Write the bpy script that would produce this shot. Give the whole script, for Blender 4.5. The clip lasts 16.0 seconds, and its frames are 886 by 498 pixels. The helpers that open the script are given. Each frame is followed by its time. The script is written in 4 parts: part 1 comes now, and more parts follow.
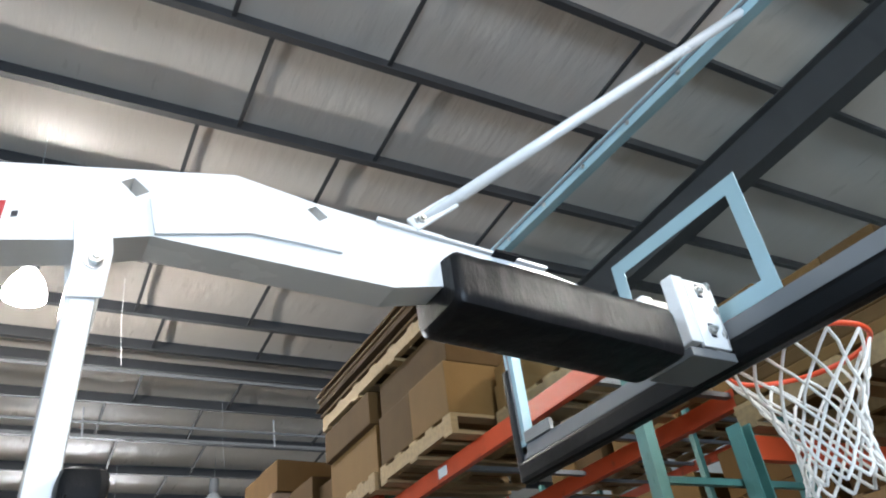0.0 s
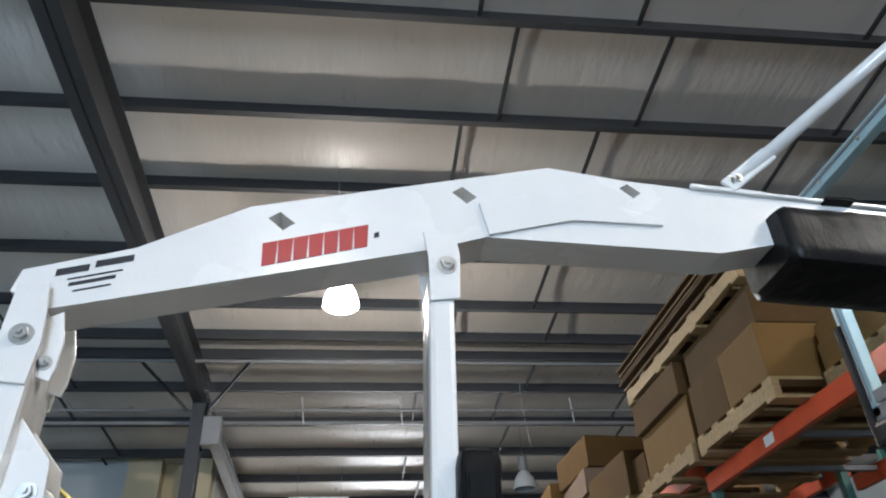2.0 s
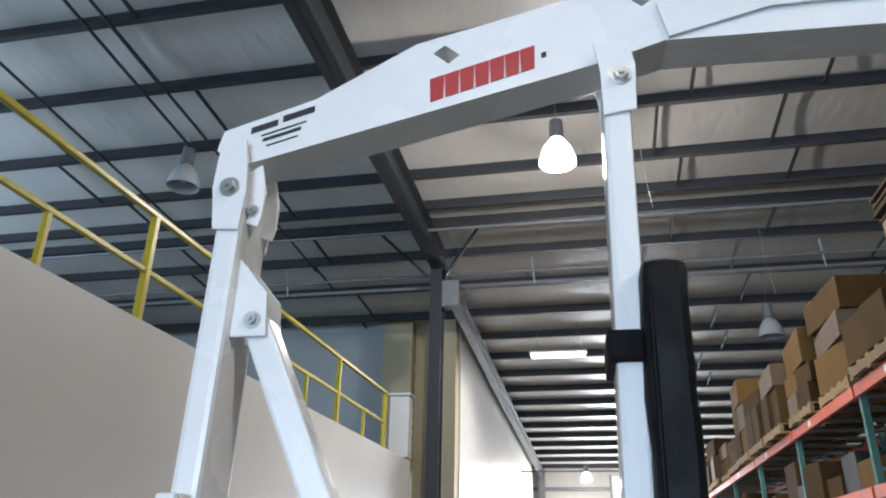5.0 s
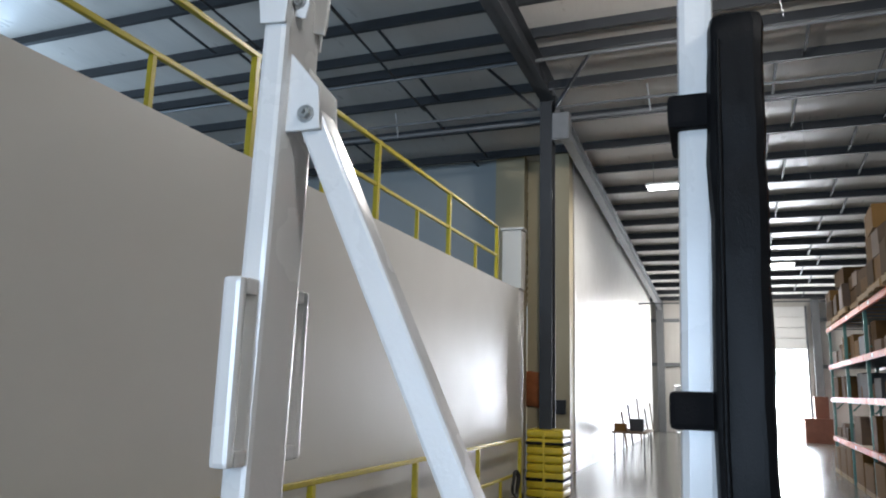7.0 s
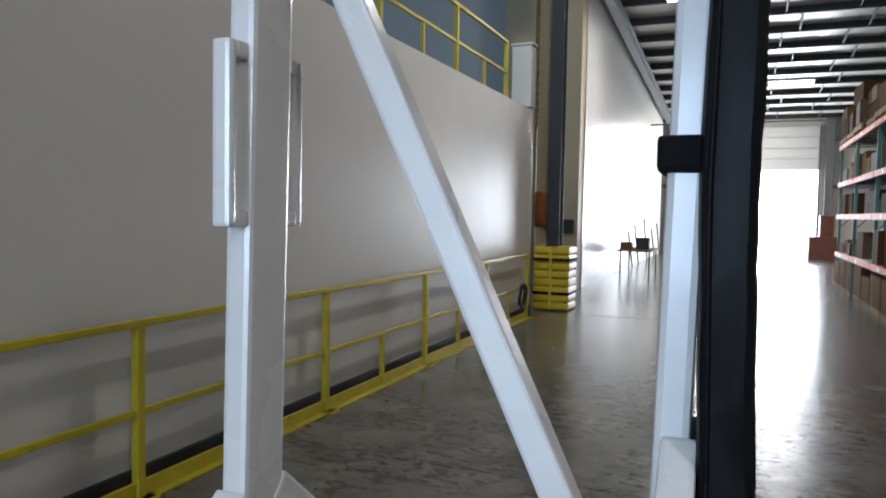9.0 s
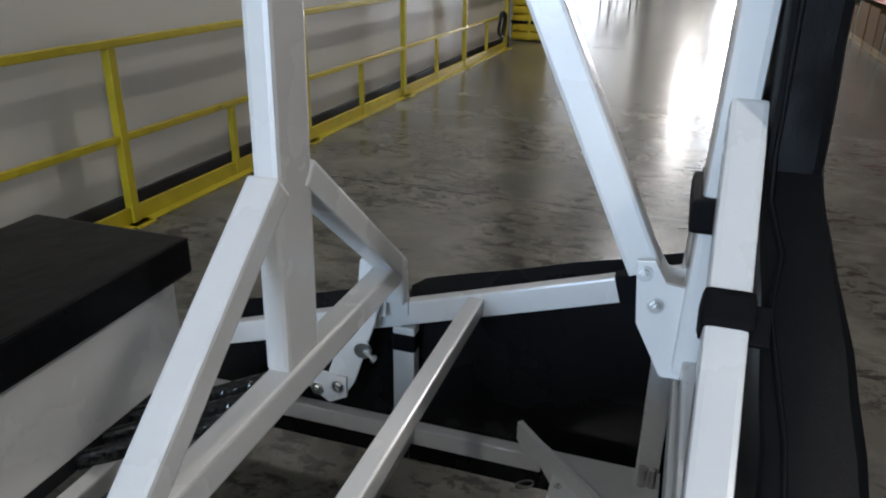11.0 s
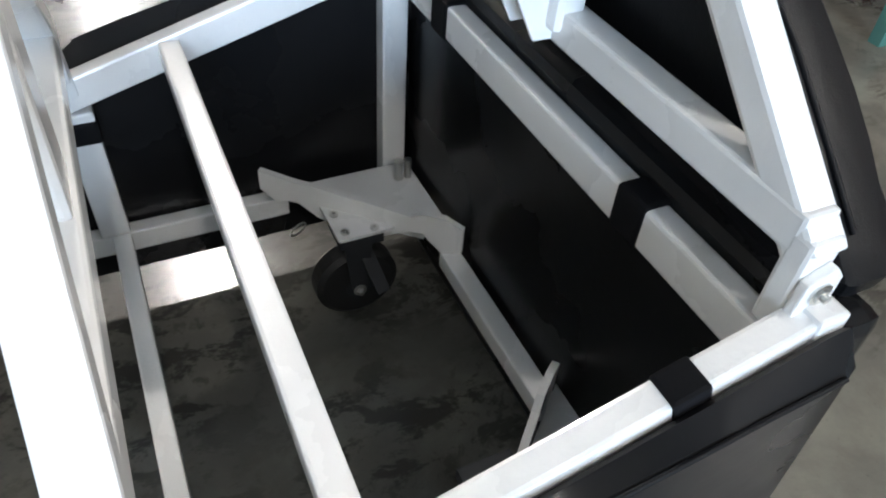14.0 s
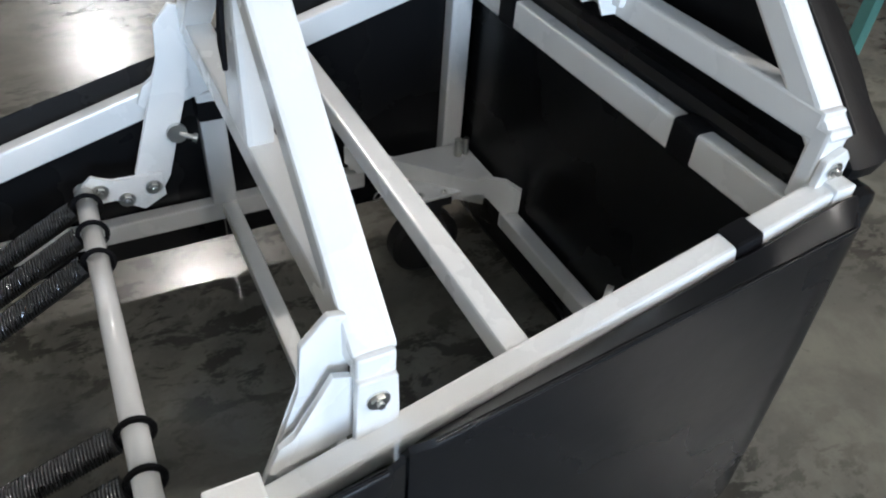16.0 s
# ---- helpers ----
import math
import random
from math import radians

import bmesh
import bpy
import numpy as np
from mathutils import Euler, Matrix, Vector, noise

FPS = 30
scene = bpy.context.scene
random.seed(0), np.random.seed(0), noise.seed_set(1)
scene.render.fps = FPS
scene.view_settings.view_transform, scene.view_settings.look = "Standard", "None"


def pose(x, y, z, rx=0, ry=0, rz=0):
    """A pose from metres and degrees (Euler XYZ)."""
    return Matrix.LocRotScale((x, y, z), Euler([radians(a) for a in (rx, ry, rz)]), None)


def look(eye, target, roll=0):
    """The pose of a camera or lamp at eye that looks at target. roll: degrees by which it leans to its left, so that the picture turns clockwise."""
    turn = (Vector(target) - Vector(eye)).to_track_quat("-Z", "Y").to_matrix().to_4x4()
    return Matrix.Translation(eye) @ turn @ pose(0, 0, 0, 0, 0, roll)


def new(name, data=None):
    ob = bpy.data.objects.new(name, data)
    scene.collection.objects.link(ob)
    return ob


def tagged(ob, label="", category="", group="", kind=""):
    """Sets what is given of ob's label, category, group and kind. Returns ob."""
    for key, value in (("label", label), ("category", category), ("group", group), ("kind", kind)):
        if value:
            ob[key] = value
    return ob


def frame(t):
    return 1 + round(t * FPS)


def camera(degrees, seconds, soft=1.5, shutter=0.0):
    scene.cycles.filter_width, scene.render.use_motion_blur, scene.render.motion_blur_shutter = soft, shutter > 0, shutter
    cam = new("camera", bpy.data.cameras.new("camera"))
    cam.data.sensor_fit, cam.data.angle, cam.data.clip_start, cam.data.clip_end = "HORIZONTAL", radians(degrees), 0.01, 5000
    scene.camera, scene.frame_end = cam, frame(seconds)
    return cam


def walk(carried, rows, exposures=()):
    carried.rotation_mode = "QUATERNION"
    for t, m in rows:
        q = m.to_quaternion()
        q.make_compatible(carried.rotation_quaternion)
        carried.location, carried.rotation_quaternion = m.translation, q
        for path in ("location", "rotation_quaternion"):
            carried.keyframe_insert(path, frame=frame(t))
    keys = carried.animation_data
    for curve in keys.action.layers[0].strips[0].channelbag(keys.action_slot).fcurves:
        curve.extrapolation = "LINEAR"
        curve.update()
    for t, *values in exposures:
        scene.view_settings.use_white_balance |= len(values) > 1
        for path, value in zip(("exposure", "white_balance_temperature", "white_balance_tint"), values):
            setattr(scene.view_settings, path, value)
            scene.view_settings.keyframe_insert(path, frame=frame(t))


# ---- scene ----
cam = camera(62.5, 16.0, soft=2.0)
PATH = [
    (0, (0.037, 0.335, 1.903), (0.968, 1.718, 3.008), -8.1),
    (0.5, (-0.015, 0.336, 1.906), (0.766, 1.802, 3.020), -6.2),
    (1, (-0.042, 0.333, 1.906), (0.575, 1.872, 3.025), -5.0),
    (1.5, (-0.066, 0.335, 1.902), (0.387, 1.931, 3.018), -3.7),
    (2, (-0.090, 0.335, 1.898), (0.174, 1.977, 3.008), -2.8),
    (2.5, (-0.108, 0.337, 1.895), (0.022, 2.012, 2.980), -1.3),
    (3, (-0.116, 0.333, 1.888), (-0.108, 2.035, 2.938), 0.2),
    (3.2, (-0.114, 0.334, 1.885), (-0.141, 2.042, 2.925), 0.4),
    (5.3, (0.029, 0.410, 1.836), (-0.367, 2.227, 2.573), 1.3),
    (5.5, (0.044, 0.419, 1.829), (-0.383, 2.243, 2.529), 1.4),
    (6, (0.076, 0.442, 1.808), (-0.450, 2.281, 2.391), 1.4),
    (6.5, (0.093, 0.471, 1.787), (-0.513, 2.321, 2.247), 1.4),
    (7, (0.092, 0.491, 1.769), (-0.582, 2.337, 2.140), 1.6),
    (7.5, (0.078, 0.487, 1.748), (-0.583, 2.354, 2.029), 0.4),
    (8, (0.074, 0.481, 1.722), (-0.562, 2.368, 1.904), -0.5),
    (8.5, (0.110, 0.496, 1.697), (-0.548, 2.383, 1.764), 0.4),
    (9, (0.120, 0.502, 1.663), (-0.582, 2.372, 1.563), 1.0),
    (9.5, (0.099, 0.499, 1.630), (-0.598, 2.355, 1.363), 1.2),
    (9.7, (0.086, 0.495, 1.618), (-0.607, 2.340, 1.280), 1.2),
    (11.8, (-0.100, 0.581, 1.501), (-0.494, 2.257, 0.483), 1.0),
    (12, (-0.129, 0.615, 1.491), (-0.426, 2.280, 0.423), -0.2),
    (12.5, (-0.186, 0.676, 1.483), (-0.201, 2.284, 0.294), 1.2),
    (13, (-0.303, 0.686, 1.468), (-0.054, 2.202, 0.188), 1.4),
    (13.5, (-0.435, 0.682, 1.446), (0.090, 2.079, 0.115), 2.5),
    (14, (-0.533, 0.740, 1.418), (0.143, 2.024, 0.041), 4.6),
    (14.5, (-0.633, 0.787, 1.406), (0.063, 1.984, -0.037), 4.8),
    (15, (-0.760, 0.699, 1.416), (-0.027, 1.872, -0.029), 5.0),
    (15.5, (-0.845, 0.599, 1.440), (-0.100, 1.824, 0.045), 4.5),
    (16, (-0.885, 0.505, 1.460), (-0.135, 1.830, 0.163), 4.7),
]
walk(cam, [(t, look(eye, target, roll)) for t, eye, target, roll in PATH],
     [(0.0, 0.6, 6350, 12), (1.0, 0.23, 6380, 12), (2.0, -0.05, 6400, 12), (3.0, -0.12, 6080, 12), (5.5, -0.2, 6120, 12), (7.0, -0.48, 6130, 12), (8.5, -0.52, 6130, 12), (9.0, -0.68, 6020, 12), (9.7, -0.70, 6000, 12), (12.0, 0.05, 6270, 12), (13.5, 0.6, 6250, 12), (14.5, 0.83, 6270, 12), (16.0, 0.47, 6270, 12)])

# ---- world and lights ----
world = bpy.data.worlds.new("world")
scene.world = world
world.use_nodes = True
nt = world.node_tree
sky = nt.nodes.new("ShaderNodeTexSky")
sky.sky_type = 'NISHITA'
sky.sun_disc = False
sky.sun_elevation = radians(35)
sky.sun_rotation = radians(40)
nt.links.new(sky.outputs[0], nt.nodes["Background"].inputs[0])
nt.nodes["Background"].inputs[1].default_value = 0.12


def lamp(name, kind, m, energy, colour, **kw):
    d = bpy.data.lights.new(name, kind)
    d.energy, d.color = energy, colour
    for k, v in kw.items():
        if k == "size":
            d.size = v
        elif k == "size_y":
            d.shape, d.size_y = 'RECTANGLE', v
        elif k == "soft":
            d.shadow_soft_size = v
    ob = new(name, d)
    ob.matrix_world = m
    return ob


lamp("daylight_far_door", 'AREA', look((1.75, 36.7, 1.95), (1.0, 20, 2.3)), 1900, (0.93, 0.97, 1.0), size=3.0, size_y=3.7)
# added cool fill from behind the camera; no door is known there
lamp("rear_fill_light", 'AREA', look((-2.0, -11.9, 2.4), (-1.5, 0, 2.2)), 1300, (0.62, 0.80, 1.0), size=4.6, size_y=4.4)

# added bluish fill from high on the left; no windows are known there
lamp("left_fill_light", 'AREA', look((-13.85, 5.0, 5.6), (-4.0, 5.0, 5.4)), 900, (0.60, 0.80, 1.0), size=11.0, size_y=1.9)

LAMP_W = 360

# ---- materials ----


def mat(name, colour, rough=0.5, metal=0.0, var=0.0, scale=6.0, bump=0.0, bscale=40.0, rvar=0.0, coat=0.0, spec=0.5, dark=None, dscale=2.0, island=0.0, stretch=None, grain=None):
    """Principled surface: colour varied by noise at two scales, with bump and uneven gloss."""
    m = bpy.data.materials.new(name)
    m.use_nodes = True
    n, l = m.node_tree.nodes, m.node_tree.links
    p = n["Principled BSDF"]
    p.inputs["Base Color"].default_value = (*colour, 1)
    p.inputs["Roughness"].default_value = rough
    p.inputs["Metallic"].default_value = metal
    p.inputs["Coat Weight"].default_value = coat
    p.inputs["Coat Roughness"].default_value = 0.12
    p.inputs["Specular IOR Level"].default_value = spec
    tc = n.new("ShaderNodeTexCoord")
    vec = tc.outputs["Object"]
    if stretch:
        mp = n.new("ShaderNodeMapping")
        mp.inputs["Scale"].default_value = stretch
        l.new(vec, mp.inputs[0])
        vec = mp.outputs[0]

    def noise_tex(s, detail=5.0):
        t = n.new("ShaderNodeTexNoise")
        t.inputs["Scale"].default_value, t.inputs["Detail"].default_value = s, detail
        l.new(vec, t.inputs["Vector"])
        return t

    col = None
    if var or island:
        hsv = n.new("ShaderNodeHueSaturation")
        hsv.inputs["Color"].default_value = (*colour, 1)
        add = n.new("ShaderNodeMath")
        add.operation = 'ADD'
        if var:
            t = noise_tex(scale)
            mr = n.new("ShaderNodeMapRange")
            mr.inputs[1].default_value, mr.inputs[2].default_value = 0.25, 0.75
            mr.inputs[3].default_value, mr.inputs[4].default_value = 1 - var, 1 + var
            l.new(t.outputs[0], mr.inputs[0])
            l.new(mr.outputs[0], add.inputs[0])
        else:
            add.inputs[0].default_value = 1.0
        if island:
            oi = n.new("ShaderNodeObjectInfo")
            m2 = n.new("ShaderNodeMapRange")
            m2.inputs[3].default_value, m2.inputs[4].default_value = -island, island
            l.new(oi.outputs["Random"], m2.inputs[0])
            l.new(m2.outputs[0], add.inputs[1])
        else:
            add.inputs[1].default_value = 0.0
        l.new(add.outputs[0], hsv.inputs["Value"])
        col = hsv.outputs[0]
    if dark:
        t = noise_tex(dscale, 8.0)
        ramp = n.new("ShaderNodeMapRange")
        ramp.inputs[1].default_value, ramp.inputs[2].default_value = dark[3], dark[4]
        l.new(t.outputs[0], ramp.inputs[0])
        mix = n.new("ShaderNodeMix")
        mix.data_type = 'RGBA'
        mix.inputs["A"].default_value = (*colour, 1)
        if col:
            l.new(col, mix.inputs["A"])
        mix.inputs["B"].default_value = (*dark[:3], 1)
        l.new(ramp.outputs[0], mix.inputs["Factor"])
        col = mix.outputs["Result"]
    if col:
        l.new(col, p.inputs["Base Color"])
    if rvar:
        t = noise_tex(dscale * 1.7, 6.0)
        mr = n.new("ShaderNodeMapRange")
        mr.inputs[1].default_value, mr.inputs[2].default_value = 0.3, 0.7
        mr.inputs[3].default_value, mr.inputs[4].default_value = max(0.03, rough - rvar), min(1, rough + rvar)
        l.new(t.outputs[0], mr.inputs[0])
        l.new(mr.outputs[0], p.inputs["Roughness"])
    if bump:
        t = noise_tex(bscale, 4.0)
        b = n.new("ShaderNodeBump")
        b.inputs["Strength"].default_value, b.inputs["Distance"].default_value = 1.0, bump
        l.new(t.outputs[0], b.inputs["Height"])
        l.new(b.outputs[0], p.inputs["Normal"])
        if grain:
            t = noise_tex(grain[0], 2.0)
            b2 = n.new("ShaderNodeBump")
            b2.inputs["Strength"].default_value, b2.inputs["Distance"].default_value = 1.0, grain[1]
            l.new(t.outputs[0], b2.inputs["Height"])
            l.new(b.outputs[0], b2.inputs["Normal"])
            l.new(b2.outputs[0], p.inputs["Normal"])
    return m


def glow(name, colour, strength):
    m = bpy.data.materials.new(name)
    m.use_nodes = True
    p = m.node_tree.nodes["Principled BSDF"]
    p.inputs["Base Color"].default_value = (*colour, 1)
    p.inputs["Emission Color"].default_value = (*colour, 1)
    p.inputs["Emission Strength"].default_value = strength
    return m


def floor_mat():
    """Old sealed concrete: pale cloudy ground, streaky dark stains in loose clusters, small chips, satin gloss."""
    m = mat("polished_concrete", (0.115, 0.111, 0.096), 0.21, var=0.22, scale=0.8, spec=0.34)
    n, l = m.node_tree.nodes, m.node_tree.links
    p = n["Principled BSDF"]
    below = p.inputs["Base Color"].links[0].from_socket
    tc = n.new("ShaderNodeTexCoord")

    def cloud(scale, lo, hi, top, detail, rough=0.62, stretch=(1, 1, 1)):
        mp = n.new("ShaderNodeMapping")
        mp.inputs["Scale"].default_value = stretch
        t = n.new("ShaderNodeTexNoise")
        t.inputs["Scale"].default_value, t.inputs["Detail"].default_value = scale, detail
        t.inputs["Distortion"].default_value = 0.35
        t.inputs["Roughness"].default_value = rough
        r = n.new("ShaderNodeMapRange")
        r.interpolation_type = 'SMOOTHSTEP'
        r.inputs[1].default_value, r.inputs[2].default_value, r.inputs[4].default_value = lo, hi, top
        l.new(tc.outputs["Object"], mp.inputs["Vector"])
        l.new(mp.outputs[0], t.inputs["Vector"])
        l.new(t.outputs[0], r.inputs[0])
        return r.outputs[0]

    cluster = cloud(1.3, 0.39, 0.57, 1.0, 3.0, 0.5)
    layers = (
        ((2.4, 0.42, 0.66, 0.75, 8.0, 0.66), (0.185, 0.178, 0.148), False),
        ((1.1, 0.50, 0.72, 0.55, 6.0, 0.6), (0.055, 0.052, 0.045), False),
        ((6.5, 0.50, 0.57, 0.85, 10.0, 0.68, (1.0, 1.8, 1.0)), (0.030, 0.028, 0.024), True),
        ((17.0, 0.53, 0.62, 0.6, 8.0, 0.68), (0.045, 0.042, 0.036), True),
        ((55.0, 0.62, 0.78, 0.5, 3.0), (0.06, 0.057, 0.05), False))
    for args, colour, masked in layers:
        fac = cloud(*args)
        if masked:
            mul = n.new("ShaderNodeMath")
            mul.operation = 'MULTIPLY'
            l.new(fac, mul.inputs[0])
            l.new(cluster, mul.inputs[1])
            fac = mul.outputs[0]
        mix = n.new("ShaderNodeMix")
        mix.data_type = 'RGBA'
        mix.inputs["B"].default_value = (*colour, 1)
        l.new(fac, mix.inputs["Factor"])
        l.new(below, mix.inputs["A"])
        below = mix.outputs["Result"]
    l.new(below, p.inputs["Base Color"])
    return m


M_WHITE = mat("white_powder_coat", (0.77, 0.77, 0.76), 0.26, var=0.03, scale=9, bump=0.0004, bscale=120, coat=0.5, rvar=0.06)
M_VINYL = mat("black_vinyl", (0.0055, 0.0058, 0.0065), 0.34, spec=0.10, var=0.2, scale=5, bump=0.003, bscale=10, rvar=0.08, stretch=(1.6, 1.0, 0.7), grain=(420, 0.0004))
M_VINYL_SOFT = mat("wrinkled_black_vinyl", (0.008, 0.008, 0.009), 0.36, spec=0.17, var=0.2, scale=5, bump=0.010, bscale=8, rvar=0.08, stretch=(1.5, 1.0, 0.6), grain=(260, 0.0006))
M_VINYL_FLAT = mat("smooth_black_vinyl", (0.0075, 0.0078, 0.0088), 0.28, spec=0.22, var=0.15, scale=4, bump=0.0012, bscale=7, rvar=0.06)
M_STRAP = mat("black_webbing", (0.004, 0.004, 0.005), 0.75, spec=0.15, bump=0.0006, bscale=300)
M_YELLOW = mat("yellow_paint", (0.42, 0.34, 0.01), 0.4, var=0.12, scale=8, bump=0.0006, bscale=60, dark=(0.2, 0.15, 0.02, 0.62, 0.8), dscale=9)
M_WALL = mat("painted_wall", (0.54, 0.527, 0.485), 0.38, var=0.04, scale=0.7, bump=0.0006, bscale=90, rvar=0.06)
M_TAN = mat("tan_wall", (0.42, 0.35, 0.22), 0.6, var=0.06, scale=0.8, bump=0.0006, bscale=60)
M_GREYWALL = mat("grey_wall", (0.30, 0.33, 0.335), 0.6, var=0.05, scale=0.8)
M_FLOOR = floor_mat()
M_STEEL = mat("dark_primer_steel", (0.017, 0.019, 0.022), 0.6, var=0.15, scale=3)
M_STEEL_G = mat("grey_painted_steel", (0.34, 0.35, 0.36), 0.5, var=0.12, scale=3)
M_INSUL = mat("white_roof_insulation", (0.52, 0.49, 0.45), 0.36, var=0.07, scale=0.7, bump=0.022, bscale=2.4, stretch=(1.7, 0.35, 1), rvar=0.10, grain=(9, 0.004))
M_ORANGE = mat("orange_rack_paint", (0.60, 0.075, 0.02), 0.45, var=0.12, scale=5, dark=(0.2, 0.05, 0.02, 0.62, 0.8), dscale=7)
M_GREEN = mat("green_rack_paint", (0.06, 0.17, 0.145), 0.5, var=0.15, scale=6)
M_CARD = mat("cardboard", (0.132, 0.070, 0.020), 0.8, spec=0.2, var=0.1, scale=4, bump=0.001, bscale=30, island=0.18)
M_PALLET = mat("pallet_wood", (0.27, 0.175, 0.075), 0.75, var=0.2, scale=6, bump=0.002, bscale=30, island=0.2, stretch=(1, 6, 6))
M_FRAME = mat("blue_grey_frame", (0.28, 0.42, 0.46), 0.4, var=0.06, scale=5)
M_ZINC = mat("zinc_bolt", (0.6, 0.6, 0.58), 0.3, metal=1.0, var=0.1, scale=30)
M_COIL = mat("oiled_spring_steel", (0.16, 0.16, 0.165), 0.16, metal=1.0)
M_RED = mat("red_letters", (0.38, 0.008, 0.012), 0.35)
M_INK = mat("black_letters", (0.015, 0.015, 0.02), 0.5)
M_NET = mat("white_net_cord", (0.75, 0.74, 0.70), 0.8, bump=0.0008, bscale=200)
M_RIM = mat("orange_rim", (0.7, 0.07, 0.02), 0.35)
M_RUBBER = mat("black_rubber", (0.01, 0.01, 0.01), 0.55, var=0.1, scale=8)
M_JOINT = mat("floor_joint_filler", (0.062, 0.059, 0.051), 0.5)
M_PANEL = mat("pale_metal_panel", (0.50, 0.48, 0.44), 0.55, var=0.06, scale=1.0, stretch=(6, 1, 0.3))
M_WHITEPAINT = mat("white_paint", (0.72, 0.72, 0.70), 0.5, var=0.04, scale=3)
M_STEEL_M = mat("mid_grey_steel", (0.14, 0.145, 0.15), 0.45, var=0.12, scale=4)
M_YELLOWP = mat("yellow_plastic", (0.55, 0.40, 0.01), 0.4, var=0.1, scale=5, island=0.06)
M_CARDD = mat("dark_cardboard", (0.068, 0.036, 0.011), 0.85, spec=0.2, var=0.12, scale=5, bump=0.001, bscale=30, island=0.2)
M_PALLETD = mat("brown_wood", (0.12, 0.075, 0.045), 0.7, var=0.15, scale=6, island=0.15)
M_BOARD = mat("particle_board", (0.50, 0.42, 0.30), 0.7, var=0.1, scale=12)
M_GREENP = mat("pale_green_paint", (0.17, 0.22, 0.215), 0.5, var=0.12, scale=7, dark=(0.08, 0.09, 0.08, 0.6, 0.8), dscale=12)
M_CRATE = mat("red_brown_crate", (0.20, 0.075, 0.045), 0.7, var=0.12, scale=5)
M_BELL = mat("frosted_bell", (0.35, 0.37, 0.38), 0.3, var=0.05, scale=8)
M_VEST = mat("faded_orange_cloth", (0.32, 0.10, 0.03), 0.85, var=0.15, scale=6, bump=0.004, bscale=12)
M_EXIT = glow("exit_red", (1.0, 0.08, 0.05), 1.5)
M_LAMPGLASS = glow("lit_glass", (1.0, 0.96, 0.9), 22.0)
M_LAMP = glow("lamp_glow", (1.0, 0.93, 0.82), 60.0)
M_SKYCARD = glow("daylight_backdrop", (0.95, 0.98, 1.0), 14.0)
M_GLASS = bpy.data.materials.new("clear_glass")
M_GLASS.use_nodes = True
gp = M_GLASS.node_tree.nodes["Principled BSDF"]
gp.inputs["Base Color"].default_value = (0.92, 0.97, 0.96, 1)
gp.inputs["Transmission Weight"].default_value = 1.0
gp.inputs["Roughness"].default_value = 0.02
gp.inputs["IOR"].default_value = 1.15

# ---- mesh helpers ----


def part(name, bm, material, parent=None, label="", smooth=False):
    me = bpy.data.meshes.new(name)
    bm.to_mesh(me)
    bm.free()
    me.materials.append(material)
    if smooth:
        for poly in me.polygons:
            poly.use_smooth = True
    ob = new(name, me)
    if parent:
        ob.parent = parent
        ob.matrix_parent_inverse = parent.matrix_basis.inverted()
    if label:
        tagged(ob, label)
    return ob


def thing(name, label, category, at=(0, 0, 0), group="", kind=""):
    ob = new(name)
    ob.empty_display_size = 0.1
    ob.matrix_basis = Matrix.Translation(at)
    return tagged(ob, label, category, group, kind)


def add_hull(bm, rings, close=True):
    """Rings of equal count joined into a closed solid."""
    vs = [[bm.verts.new(c) for c in r] for r in rings]
    k = len(vs[0])
    for a, b in zip(vs, vs[1:]):
        for i in range(k):
            bm.faces.new((a[i], a[(i + 1) % k], b[(i + 1) % k], b[i]))
    if close:
        bm.faces.new(vs[0][::-1])
        bm.faces.new(vs[-1])
    return vs


def box(lo, hi, bevel=0.0, bm=None):
    b = bmesh.new()
    x0, y0, z0 = lo
    x1, y1, z1 = hi
    add_hull(b, [[(x0, y0, z), (x1, y0, z), (x1, y1, z), (x0, y1, z)] for z in (z0, z1)])
    if bevel:
        bmesh.ops.bevel(b, geom=list(b.edges), offset=bevel, segments=2, affect='EDGES', profile=0.6)
    return merge(bm, b)


def merge(bm, b):
    bmesh.ops.recalc_face_normals(b, faces=list(b.faces))
    if bm is None:
        return b
    me = bpy.data.meshes.new("tmp")
    b.to_mesh(me)
    b.free()
    bm.from_mesh(me)
    bpy.data.meshes.remove(me)
    return bm


def tube(p0, p1, w, h, up=(0, 0, 1), bevel=0.006, bm=None):
    """A rectangular bar from p0 to p1: w across, h along up."""
    p0, p1, up = Vector(p0), Vector(p1), Vector(up)
    d = (p1 - p0).normalized()
    s = d.cross(up).normalized()
    u = s.cross(d)
    b = bmesh.new()
    add_hull(b, [[p + s * (w / 2 * i) + u * (h / 2 * j) for i, j in ((-1, -1), (1, -1), (1, 1), (-1, 1))] for p in (p0, p1)])
    if bevel:
        bmesh.ops.bevel(b, geom=list(b.edges), offset=bevel, segments=2, affect='EDGES', profile=0.6)
    return merge(bm, b)


def rod(p0, p1, r, r1=None, seg=16, bm=None, cap=True):
    p0, p1 = Vector(p0), Vector(p1)
    d = (p1 - p0).normalized()
    s = d.orthogonal().normalized()
    u = d.cross(s)
    b = bmesh.new()
    rr = (r, r if r1 is None else r1)
    add_hull(b, [[p + (s * math.cos(2 * math.pi * k / seg) + u * math.sin(2 * math.pi * k / seg)) * q for k in range(seg)] for p, q in zip((p0, p1), rr)], cap)
    return merge(bm, b)


